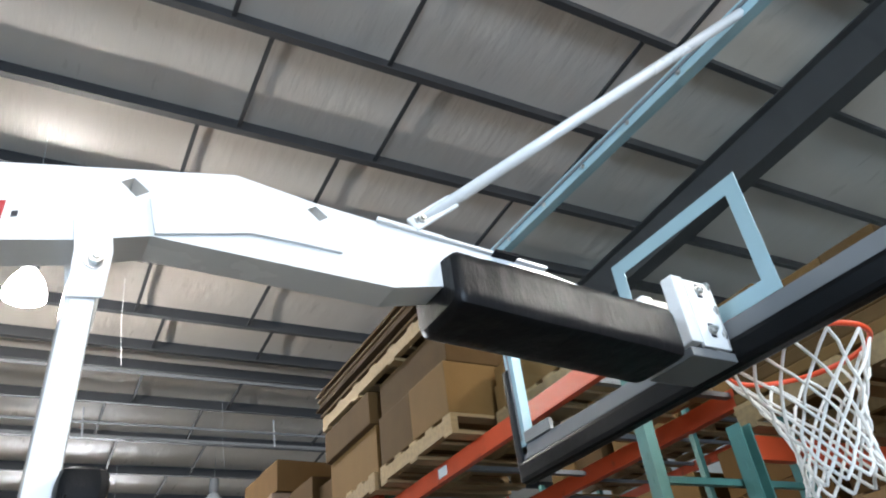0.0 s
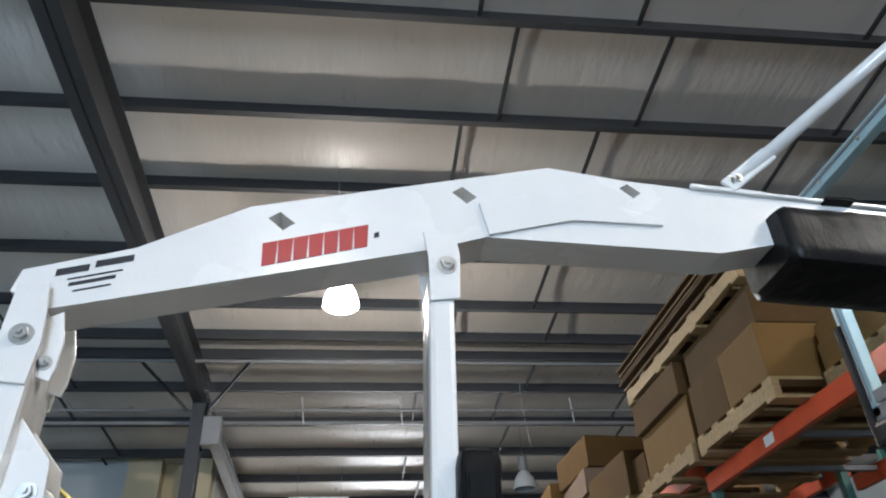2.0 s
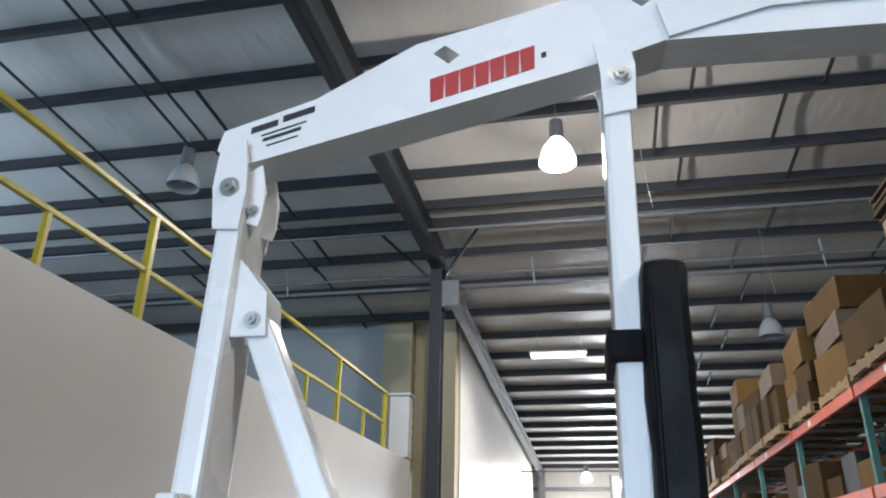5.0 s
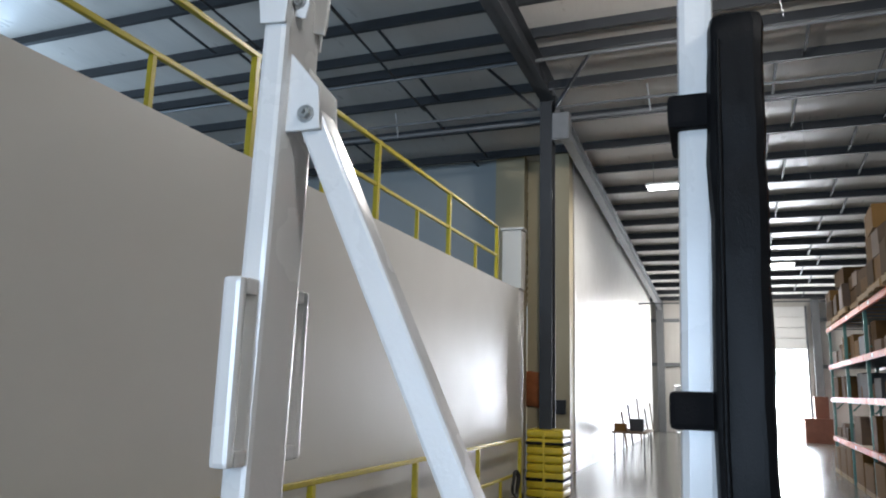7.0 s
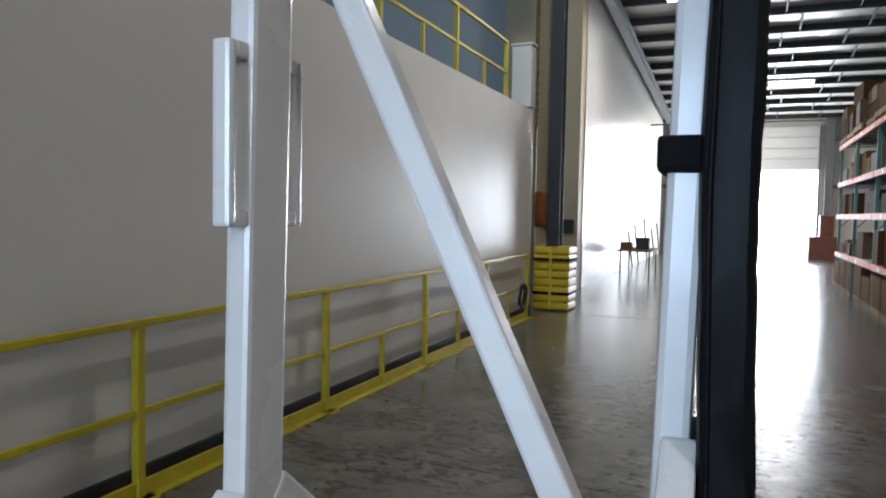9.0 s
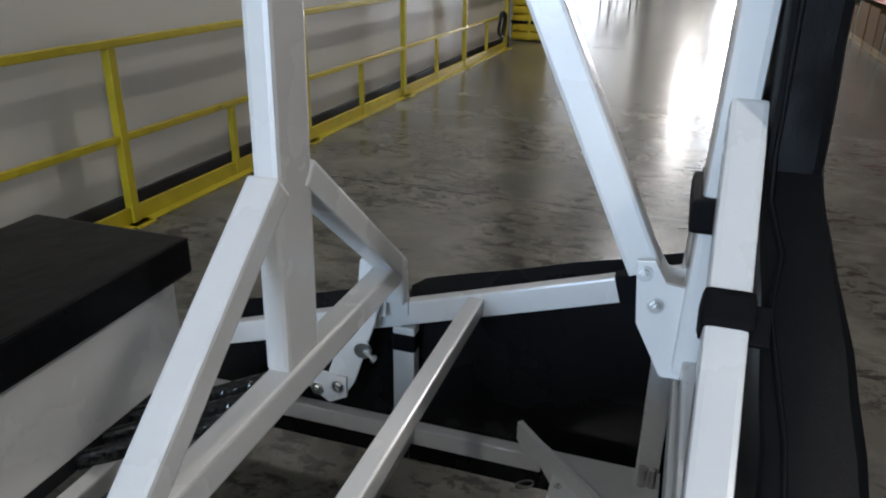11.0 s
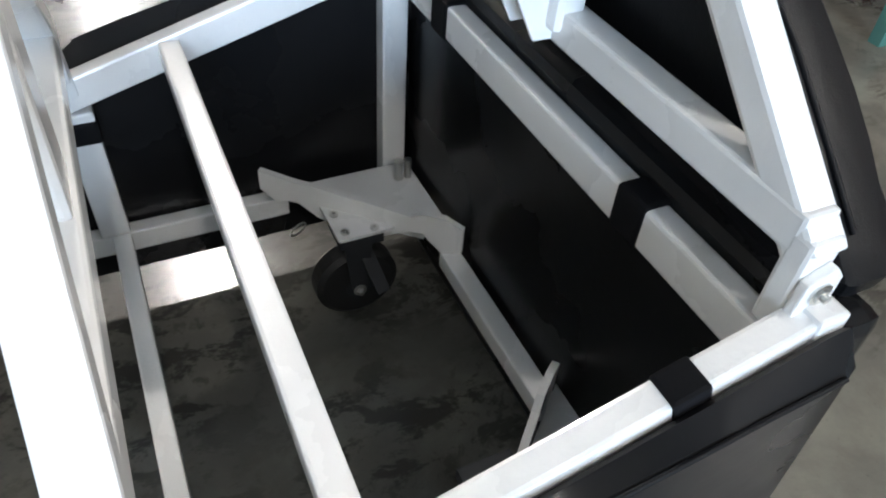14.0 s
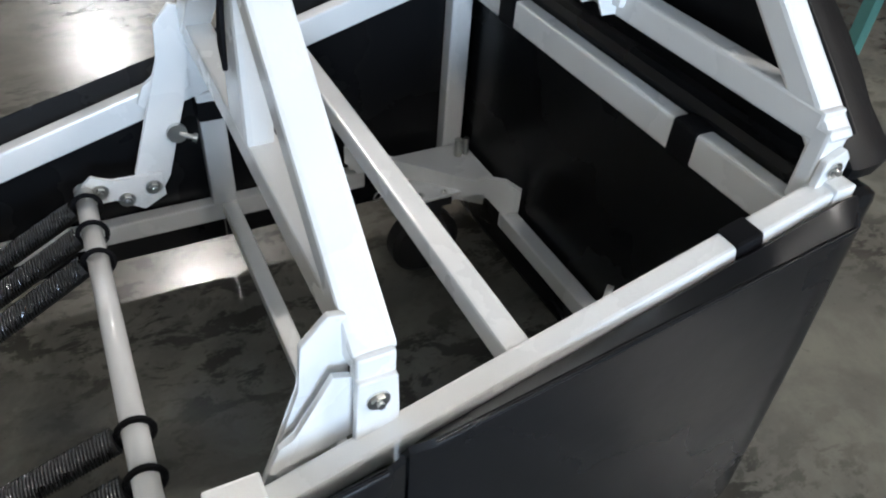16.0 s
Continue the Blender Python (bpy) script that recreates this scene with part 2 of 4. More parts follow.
def sheet(points, axis, a0, a1, bevel=0.0, bm=None):
    """A flat outline in the two other axes, thick from a0 to a1 along axis."""
    n = "xyz".index(axis)

    def at(p, a):
        c = list(p)
        c.insert(n, a)
        return c

    b = bmesh.new()
    add_hull(b, [[at(p, a) for p in points] for a in (a0, a1)])
    if bevel:
        bmesh.ops.bevel(b, geom=list(b.edges), offset=bevel, segments=2, affect='EDGES', profile=0.6)
    return merge(bm, b)


def path_rod(points, r, seg=8, bm=None, closed=False):
    """A round cord along points."""
    pts = [Vector(p) for p in points]
    b = bmesh.new()
    rings = []
    for i, p in enumerate(pts):
        a = pts[i - 1] if (i or closed) else p
        c = pts[(i + 1) % len(pts)] if (i + 1 < len(pts) or closed) else p
        d = (c - a).normalized()
        s = d.cross(Vector((0.31, 0.17, 0.94))).normalized()
        u = d.cross(s)
        rings.append([p + (s * math.cos(2 * math.pi * k / seg) + u * math.sin(2 * math.pi * k / seg)) * r for k in range(seg)])
    if closed:
        rings.append(rings[0])
    vs = [[b.verts.new(c) for c in ring] for ring in (rings[:-1] if closed else rings)]
    if closed:
        vs.append(vs[0])
    for a, c in zip(vs, vs[1:]):
        for i in range(seg):
            b.faces.new((a[i], a[(i + 1) % seg], c[(i + 1) % seg], c[i]))
    return merge(bm, b)


def bolt(at, axis, r=0.014, t=0.012, parent=None, name="bolt"):
    """A hex head on a round washer, its face along axis."""
    at, axis = Vector(at), Vector(axis).normalized()
    bm = rod(at, at + axis * 0.003, r * 1.5, seg=20)
    rod(at + axis * 0.003, at + axis * t, r, seg=6, bm=bm)
    rod(at + axis * t, at + axis * (t + 0.006), r * 0.5, seg=10, bm=bm)
    return part(name, bm, M_ZINC, parent, "zinc hex bolt")

# ---- building (its own axes; turned as a whole at the end of this section) ----
ROOF_Y, ROOF_Z, SLOPE = 6.32, 7.80, -0.06


def roof(y):
    """Underside of the purlins."""
    return ROOF_Z + SLOPE * (y - ROOF_Y)


def structure(name, bm, material, label, category, smooth=False):
    return tagged(part(name, bm, material, smooth=smooth), label, category, kind="structure")


structure("floor", box((-14, -12, -0.2), (13, 38, 0)), M_FLOOR, "grey polished concrete warehouse floor with dark stains", "floor")
for y in (-5.0, 4.9, 12.6, 20.5, 28.5):
    structure("floor_joint", box((-3.1, y, -0.01), (12, y + 0.014, 0.002)), M_JOINT, "dark saw-cut joint in the concrete floor", "floor joint")
WX = -3.15
structure("wall_mezzanine", box((WX - 0.22, -6, 0), (WX, 12.46, 3.39)), M_WALL, "smooth off-white painted wall below the mezzanine", "wall")
structure("wall_mezzanine_end", box((WX - 0.31, 12.2, 3.42), (WX + 0.02, 12.48, 4.42), 0.01), M_WALL, "off-white pier at the end of the wall", "wall")
structure("pier_cap", box((WX - 0.34, 12.17, 4.42), (WX + 0.05, 12.51, 4.46), 0.008), M_WALL, "white cap on the wall pier", "trim")
# black strip stands in for the shadow gap behind the yellow toe plate
structure("baseboard", box((WX, -6, 0.0), (WX + 0.03, 12.44, 0.13), 0.004), M_RUBBER, "black strip painting the shadow gap at the foot of the white wall", "baseboard")
structure("mezzanine_floor", box((-14, -6, 3.1), (WX - 0.22, 12.3, 3.3)), M_GREYWALL, "mezzanine deck behind the white wall", "floor")
structure("wall_aisle", box((-3.5, 17.2, 0), (-3.22, 34.6, 7.6)), M_WALL, "long white painted wall along the aisle", "wall")
structure("wall_tan_pier", box((-3.87, 16.75, 0), (-3.25, 17.2, 7.4)), M_TAN, "tan painted pier at the start of the aisle wall", "wall")
structure("wall_tan", box((-5.1, 17.0, 0), (-4.38, 17.3, 7.4)), M_TAN, "tan painted wall behind the steel column", "wall")
structure("wall_tan_recess", box((-4.38, 17.35, 0), (-3.87, 17.5, 7.4)), M_TAN, "tan painted wall set back beside the pier", "wall")
structure("wall_grey", box((-14, 17.1, 0), (-5.1, 17.4, 7.4)), M_GREYWALL, "blue-grey wall behind the mezzanine", "wall")
# left wall in pieces round an invented opening that holds the left fill lamp
structure("wall_left_low", box((-14.2, -12, 0), (-14, 38, 4.6)), M_GREYWALL, "plain side wall under an added opening for fill light", "wall")
structure("wall_left_high", box((-14.2, -12, 6.6), (-14, 38, 9.5)), M_GREYWALL, "plain side wall over an added opening for fill light", "wall")
structure("wall_left_end", box((-14.2, -12, 4.6), (-14, -0.6, 6.6)), M_GREYWALL, "plain side wall beside an added opening for fill light", "wall")
structure("wall_left_end", box((-14.2, 10.6, 4.6), (-14, 38, 6.6)), M_GREYWALL, "plain side wall beside an added opening for fill light", "wall")
structure("wall_right", box((13, -12, 0), (13.2, 38, 9.5)), M_GREYWALL, "plain side wall", "wall")
# unseen rear wall, with a gap added where the rear fill lamp stands
structure("wall_rear_left", box((-14, -12.2, 0), (-4.5, -12, 9.5)), M_GREYWALL, "plain rear wall", "wall")
structure("wall_rear_right", box((0.5, -12.2, 0), (13, -12, 9.5)), M_GREYWALL, "plain rear wall", "wall")
structure("wall_rear_top", box((-4.5, -12.2, 4.6), (0.5, -12, 9.5)), M_GREYWALL, "plain rear wall over an unseen added opening", "wall")
# far end wall with the open dock door and a side door
structure("wall_aisle_end", box((-5.0, 34.6, 0), (-3.5, 34.8, 7.0)), M_WALL, "short return at the end of the long white wall", "wall")
structure("wall_far_a", box((-5.0, 37, 0), (-2.45, 37.2, 6.3)), M_PANEL, "light metal end wall", "wall")
structure("wall_far_b", box((-2.45, 37, 2.2), (-1.45, 37.2, 6.3)), M_PANEL, "light metal end wall over the side door", "wall")
structure("wall_far_c", box((-1.45, 37, 0), (0.2, 37.2, 6.3)), M_PANEL, "light metal end wall", "wall")
structure("wall_far_d", box((0.2, 37, 3.85), (3.3, 37.2, 6.3)), M_PANEL, "light metal end wall over the dock door", "wall")
structure("wall_far_e", box((3.3, 37, 0), (13, 37.2, 6.3)), M_PANEL, "light metal end wall", "wall")
for z in (3.02, 5.1):
    structure("girt", box((-3.5, 36.82, z), (0.2, 36.99, z + 0.16)), M_STEEL_M, "dark steel girt on the end wall", "beam")
    structure("girt", box((3.5, 36.82, z), (13, 36.99, z + 0.16)), M_STEEL_M, "dark steel girt on the end wall", "beam")
for x in (-3.0, 3.65):
    structure("column", box((x - 0.16, 36.5, 0), (x + 0.16, 36.82, 6.2)), M_STEEL_M, "grey steel end-wall column", "column")
dd = thing("dock_door", "white sectional dock door rolled up over the bright opening", "door", (1.75, 36.9, 3.85))
for k in range(4):
    part("door_panel", box((0.25, 36.88, 3.87 + k * 0.48), (3.25, 36.95, 4.33 + k * 0.48), 0.01), M_WHITEPAINT, dd)
for x in (0.2, 3.28):
    part("track", box((x - 0.04, 36.8, 0), (x + 0.04, 36.87, 5.8)), M_STEEL_M, dd, "steel door track")
sd = thing("door_1", "grey steel side door in a pale frame", "door", (-1.95, 37, 0), kind="structure")
leaf = part("door_leaf", box((-2.4, 37.03, 0.01), (-1.5, 37.08, 2.13), 0.004), M_STEEL_G, sd)
for lo, hi in (((-2.47, 36.96, 0), (-2.4, 37.1, 2.2)), ((-1.5, 36.96, 0), (-1.43, 37.1, 2.2)), ((-2.4, 36.96, 2.14), (-1.5, 37.1, 2.2))):
    part("door_frame", box(lo, hi, 0.004), M_WHITEPAINT, sd)
part("door_handle", rod((-1.58, 36.98, 1.0), (-1.7, 36.98, 1.0), 0.012), M_ZINC, leaf)
es = thing("exit_sign", "small red lit exit sign on the end wall", "sign", (-1.85, 36.95, 3.05))
part("sign_box", box((-2.02, 36.9, 2.96), (-1.68, 36.99, 3.16), 0.01), M_EXIT, es)
structure("backdrop", box((-3, 41, -0.5), (7, 41.1, 7)), M_SKYCARD, "bright daylight outside the open dock door", "backdrop")
structure("apron", box((-6, 38, -0.2), (10, 41, -0.02)), M_PANEL, "pale concrete apron outside the dock door", "ground")

PURLINS = [-11.5, -10.1, -8.7, -7.3, -5.9, -4.5, -3.15, -1.8, -0.4, 0.97, 2.35, 3.73, 5.12, 6.5, 7.78, 9.17, 10.5, 11.5, 12.15, 13.4, 14.95, 16.6] + [18.2 + 1.62 * k for k in range(12)]
# insulation blanket: hangs a little between purlins, with creases
bm = bmesh.new()
ys = []
for a, b in zip([-12.2] + PURLINS, PURLINS + [38.2]):
    ys += [(a + (b - a) * k / 4, k / 4, b - a) for k in range(4)]
ys.append((38.2, 0.0, 1.0))
xs = [-14.2 + 27.4 * k / 84 for k in range(85)]
grid = []
for y, f, w in ys:
    row = []
    for i, x in enumerate(xs):
        sag = math.sin(math.pi * f) * (-0.035 * min(w, 1.4) + 0.016 * noise.noise(Vector((x * 1.1, y * 0.35, 3.0))))
        row.append(bm.verts.new((x, y, roof(y) + 0.205 + sag)))
    grid.append(row)
for a, b in zip(grid, grid[1:]):
    for i in range(84):
        bm.faces.new((a[i], b[i], b[i + 1], a[i + 1]))
structure("ceiling", bm, M_INSUL, "white vinyl-faced roof insulation sagging between purlins", "ceiling", smooth=True)
bm = bmesh.new()
add_hull(bm, [[(-14.2, y, roof(y) + 0.33), (13.2, y, roof(y) + 0.33), (13.2, y, roof(y) + 0.4), (-14.2, y, roof(y) + 0.4)] for y in (-12.2, 38.2)])
structure("roof_deck", merge(None, bm), M_STEEL_G, "metal roof deck over the insulation", "roof")
for k, y in enumerate(PURLINS):
    z = roof(y)
    prof = [(y - 0.075, z + 0.03), (y - 0.075, z), (y + 0.012, z), (y + 0.012, z + 0.188), (y + 0.075, z + 0.188), (y + 0.075, z + 0.2), (y - 0.012, z + 0.2), (y - 0.012, z + 0.012), (y - 0.063, z + 0.012), (y - 0.063, z + 0.03)]
    bm = sheet(prof, 'x', -14, 13)
    structure("purlin", bm, M_STEEL, "dark primed steel purlin under the roof", "purlin")
# sag bars between purlins, staggered from bay to bay
for k, (a, b) in enumerate(zip(PURLINS[8:], PURLINS[9:])):
    if b - a < 1:
        continue
    for x in (-8.4, -5.6, 1.02, 2.68, 5.2, 8.0):
        x += 0.0 if k % 2 else 0.42
        structure("sag_bar", tube((x, a + 0.01, roof(a) + 0.06), (x, b - 0.01, roof(b) + 0.04), 0.045, 0.03, bevel=0), M_STEEL, "thin dark steel bar bracing two purlins", "brace")
# main frame lines
for x, y1, dep in ((-2.87, 13.0, 0.40), (7.42, 37, 0.5)):
    bm = bmesh.new()
    add_hull(bm, [[(x - 0.012, y, roof(y) - d), (x + 0.012, y, roof(y) - d), (x + 0.012, y, roof(y) - 0.004), (x - 0.012, y, roof(y) - 0.004)] for y, d in ((-12, 0.55), (6, 0.62), (y1, dep))])
    merge(None, bm)
    for ya, yb, da, db in ((-12, 6, 0.55, 0.62), (6, y1, 0.62, dep)):
        for s in (-1, 1):
            b2 = bmesh.new()
            add_hull(b2, [[(x - 0.13, y, roof(y) - d), (x + 0.13, y, roof(y) - d), (x + 0.13, y, roof(y) - d + 0.016), (x - 0.13, y, roof(y) - d + 0.016)] for y, d in ((ya, da if s < 0 else 0.02), (yb, db if s < 0 else 0.02))])
            merge(bm, b2)
    structure("rafter", bm, M_STEEL, "dark steel roof beam running along the aisle", "beam")
bm = bmesh.new()
for da, db in ((0.62, 0.6),):
    for lo, hi in (((-2.96, 0.33), (-2.92, 0.03)), ((-3.04, 0.36), (-2.84, 0.33)), ((-3.04, 0.03), (-2.84, 0.01))):
        b2 = bmesh.new()
        add_hull(b2, [[(lo[0], y, roof(y) - lo[1]), (hi[0], y, roof(y) - lo[1]), (hi[0], y, roof(y) - hi[1]), (lo[0], y, roof(y) - hi[1])] for y in (13.3, 36.9)])
        merge(bm, b2)
structure("rafter", bm, M_STEEL_M, "grey steel roof beam beyond the column", "beam")
bm = box((-3.015, 13.0, 0), (-2.79, 13.02, 7.2))
box((-3.015, 13.26, 0), (-2.79, 13.28, 7.2), bm=bm)
box((-2.913, 13.02, 0), (-2.893, 13.26, 7.2), bm=bm)
structure("column", bm, M_STEEL, "dark steel column beside the wall", "column")
jb = thing("junction_box", "grey steel junction box at the column head", "electric box", (-2.62, 13.1, 6.5))
case = part("case", box((-2.785, 12.98, 6.24), (-2.47, 13.2, 6.75), 0.01), M_STEEL_M, jb)
part("cover", box((-2.765, 12.968, 6.26), (-2.49, 12.98, 6.73), 0.004), M_STEEL_M, case)
for s, y in ((-1, 12.3), (1, 14.0)):
    structure("knee_brace", tube((-2.87, 13.15, 6.93), (-2.87 + 0.0, y, roof(y) + 0.02), 0.05, 0.05, (1, 0, 0), bevel=0), M_STEEL, "dark steel knee brace at the column head", "brace")
for x in (-3.85, -1.9):
    structure("knee_brace", tube((-3.1 if x < -3 else -2.75, 13.1, 6.9), (x, 12.15, roof(12.15) + 0.03), 0.05, 0.05, (0, 1, 0), bevel=0), M_STEEL, "dark steel knee brace at the column head", "brace")
for x, y0, y1 in ((-7.4, -2.0, 12.9), (-5.55, 2.0, 13.5), (-5.85, 4.0, 9.0)):
    structure("conduit", rod((x + 0.1, y0, roof(y0) - 0.06), (x, y1, roof(y1) - 0.06), 0.022, seg=10), M_STEEL, "dark conduit run under the purlins", "pipe")
structure("sprinkler_pipe", rod((-13, 12.05, roof(12) - 0.09), (12, 12.05, roof(12) - 0.09), 0.030, seg=12), M_STEEL_M, "grey sprinkler pipe under the purlins", "pipe")
for z, r, y in ((7.10, 0.025, 13.6), (6.89, 0.035, 13.7), (5.2, 0.03, 30.0)):
    structure("pipe", rod((-13, y, z), (12, y, z), r, seg=10), M_STEEL_M, "thin pipe crossing the hall", "pipe")
for x in (-6.2, -1.1, 0.75, 4.1):
    structure("pipe_hanger", tube((x, 13.65, 6.86), (x - 0.05, 13.6, roof(13.5)), 0.02, 0.02, bevel=0), M_STEEL_G, "pipe hanger rod", "hanger")
for x, y in ((0.75, 9.6), (2.9, 12.9), (1.6, 16.0), (-0.4, 7.2)):
    structure("hanging_wire", path_rod([(x, y, roof(y)), (x + 0.03, y, roof(y) - 0.7), (x + 0.1, y - 0.02, roof(y) - 1.3)], 0.003, 5), M_STEEL_G, "thin wire hanging from the roof", "wire")


def high_bay(x, y, z, lit):
    """Hanging high-bay lamp: hook box, ballast, glass bell and bulb."""
    z = min(z, roof(y) - 0.55)
    lt = thing("high_bay_lamp", "hanging high-bay lamp, switched on" if lit else "hanging high-bay lamp with a grey glass bell, switched off", "lamp", (x, y, z + 0.3), group="high-bay lamps")
    part("hanger", rod((x, y, z + 0.5), (x, y, roof(y) + 0.26), 0.005, seg=8), M_STEEL_M, lt)
    part("ballast", rod((x, y, z + 0.22), (x, y, z + 0.5), 0.1, 0.09, seg=20), M_STEEL_M, lt, "grey ballast housing")
    bm = bmesh.new()
    prof = ((0.07, 0.22), (0.12, 0.17), (0.19, 0.06), (0.235, -0.08), (0.24, -0.16))
    add_hull(bm, [[(x + r * math.cos(2 * math.pi * k / 28), y + r * math.sin(2 * math.pi * k / 28), z + h) for k in range(28)] for r, h in prof], close=False)
    add_hull(bm, [[(x + (r - 0.006) * math.cos(2 * math.pi * k / 28), y + (r - 0.006) * math.sin(2 * math.pi * k / 28), z + h) for k in range(28)] for r, h in prof[::-1]], close=False)
    bell = part("shade", merge(None, bm), M_LAMPGLASS if lit else M_BELL, lt, "prismatic glass bell", smooth=True)
    bm = bmesh.new()
    bmesh.ops.create_uvsphere(bm, u_segments=16, v_segments=10, radius=0.075, matrix=Matrix.Translation((x, y, z + 0.02)) @ Matrix.Diagonal((1, 1, 1.5, 1)))
    part("bulb", bm, M_LAMP if lit else M_BELL, bell, "bright bulb" if lit else "bulb", smooth=True)


# the last two, behind the camera, are unseen lamps added as fill
for x, y, z, lit in ((-0.36, 9.0, 6.93, 1.9), (-0.8, 33, 5.3, 2), (-5.9, 9, 7.1, 0), (3.35, 15.2, 6.2, 0), (6.4, -3.4, 7.35, 3.6), (-0.4, -6.5, 7.5, 1.0)):
    high_bay(x, y, z, lit)
    if lit:
        lamp("high_bay_and_fill_light", 'POINT', Matrix.Translation((x, y, z - 0.25)), LAMP_W * lit, (1.0, 0.95, 0.87), soft=0.12 if lit < 3 else 0.6)


def strip_light(x, y, z):
    """Hanging strip fitting: white pan, two lit tubes and two chains."""
    lt = thing("strip_light", "hanging fluorescent strip light, switched on", "lamp", (x, y, z), group="strip lights")
    part("pan", box((x - 0.68, y - 0.15, z + 0.05), (x + 0.68, y + 0.15, z + 0.10), 0.012), M_WHITEPAINT, lt)
    for d in (-0.07, 0.07):
        part("tube", rod((x - 0.62, y + d, z + 0.01), (x + 0.62, y + d, z + 0.01), 0.03, seg=12), M_LAMPGLASS, lt, "lit tube")
    for d in (-0.5, 0.5):
        part("chain", rod((x + d, y, z + 0.10), (x + d, y, roof(y) + 0.26), 0.005, seg=6), M_STEEL_M, lt)
    lamp("strip_lamp", 'AREA', look((x, y, z - 0.04), (x, y + 0.001, 0)), LAMP_W * 0.7, (1.0, 0.96, 0.9), size=1.3, size_y=0.3)


for x, y, z in ((-0.93, 17.6, 6.45), (1.45, 26.0, 5.9)):
    strip_light(x, y, z)


def guard_rail(name, x, base, top, talls, shorts, y0, y1, mid, toe):
    """Tubular guard rail along y: top rail, mid rail, posts and toe plate."""
    g = thing(name, "yellow painted steel guard rail", "railing", (x, (y0 + y1) / 2, base))
    part("top_rail", box((x - 0.022, y0, top - 0.045), (x + 0.022, y1, top), 0.008), M_YELLOW, g)
    part("mid_rail", box((x - 0.018, y0, mid - 0.04), (x + 0.018, y1, mid), 0.006), M_YELLOW, g)
    for y in talls:
        part("post", box((x - 0.027, y - 0.027, base), (x + 0.027, y + 0.027, top - 0.045), 0.005), M_YELLOW, g)
        if toe:
            part("foot_plate", box((x - 0.08, y - 0.07, base), (x + 0.1, y + 0.07, base + 0.012), 0.002), M_YELLOW, g)
    for y in shorts:
        part("short_post", box((x - 0.02, y - 0.02, base), (x + 0.02, y + 0.02, mid - 0.04), 0.004), M_YELLOW, g)
    if toe:
        part("toe_plate", box((x - 0.012, y0, base + 0.005), (x + 0.012, y1, base + 0.1), 0.003), M_YELLOW, g, "scuffed yellow toe plate")
        part("toe_angle", box((x + 0.012, y0, base + 0.002), (x + 0.075, y1, base + 0.012), 0.002), M_YELLOW, g)


guard_rail("floor_guard_rail", -3.02, 0.0, 1.03, [-0.40, 1.63, 3.655, 5.68, 7.73, 9.78, 11.80], [0.62, 2.64, 4.68, 6.71, 8.74, 10.79], -0.42, 11.83, 0.52, True)
guard_rail("mezzanine_guard_rail", WX - 0.1, 3.39, 4.28, [0.6, 2.75, 4.87, 7.01, 9.10, 11.2], [1.7, 3.83, 5.95, 8.07, 10.18], 0.58, 11.227, 3.82, False)

hc = thing("cable_coil", "coil of black cable hanging on the yellow rail", "cable", (-2.97, 11.3, 0.53))
for k in range(4):
    pts = [(-2.96 + 0.012 * k + 0.01 * math.sin(3 * a), 11.3 + (0.13 + 0.01 * k) * math.cos(a), 0.40 + (0.17 + 0.008 * k) * math.sin(a)) for a in (2 * math.pi * j / 28 for j in range(28))]
    part("loop", path_rod(pts, 0.011, 6, closed=True), M_RUBBER, hc)

# column guard: stacked yellow plastic shells with two black straps
cg = thing("column_protector", "yellow ribbed plastic column guard strapped round a steel column", "column guard", (-2.82, 13.14, 0))
for k in range(8):
    z = 0.02 + k * 0.137
    part("ring", box((-3.19, 12.8, z), (-2.56, 13.44, z + 0.13), 0.04), M_YELLOWP, cg)
part("seam", box((-2.905, 12.785, 0.02), (-2.86, 12.80, 1.1), 0.004), M_YELLOWP, cg)
for z in (0.28, 0.86):
    part("strap", box((-3.205, 12.785, z), (-2.545, 13.455, z + 0.055), 0.03), M_STRAP, cg, "black strap")
ob = thing("safety_vest", "faded orange vest hanging on the tan wall", "vest", (-4.2, 17.3, 1.8))
bm = bmesh.new()
add_hull(bm, [[(-4.42 + u * 0.55, 17.30 - 0.05 * math.sin(math.pi * u) + 0.012 * math.sin(9 * u + 4 * v), 1.38 + 0.78 * v + 0.03 * math.sin(7 * u)) for u in (0, 0.15, 0.3, 0.45, 0.6, 0.75, 0.9, 1.0)] + [(-4.42 + u * 0.55, 17.335, 1.38 + 0.78 * v) for u in (1.0, 0.5, 0.0)] for v in (0, 0.25, 0.5, 0.75, 1.0)])
part("cloth", merge(None, bm), M_VEST, ob, smooth=True)
eb = thing("electric_box", "dark electric box on the tan pier", "electric box", (-3.48, 16.72, 1.4))
case = part("case", box((-3.64, 16.62, 1.25), (-3.33, 16.746, 1.56), 0.01), M_STEEL, eb)
part("cover", box((-3.62, 16.608, 1.27), (-3.35, 16.62, 1.54), 0.004), M_STEEL, case)
tb = thing("folding_table", "long folding table with dark legs along the white wall", "table", (-2.45, 21.5, 0))
part("tabletop", box((-2.95, 20.6, 0.70), (-2.05, 22.6, 0.74), 0.008), M_PALLETD, tb)
for x in (-2.88, -2.12):
    for y in (20.75, 22.45):
        part("leg", rod((x, y, 0), (x, y, 0.70), 0.02, seg=8), M_STEEL, tb)
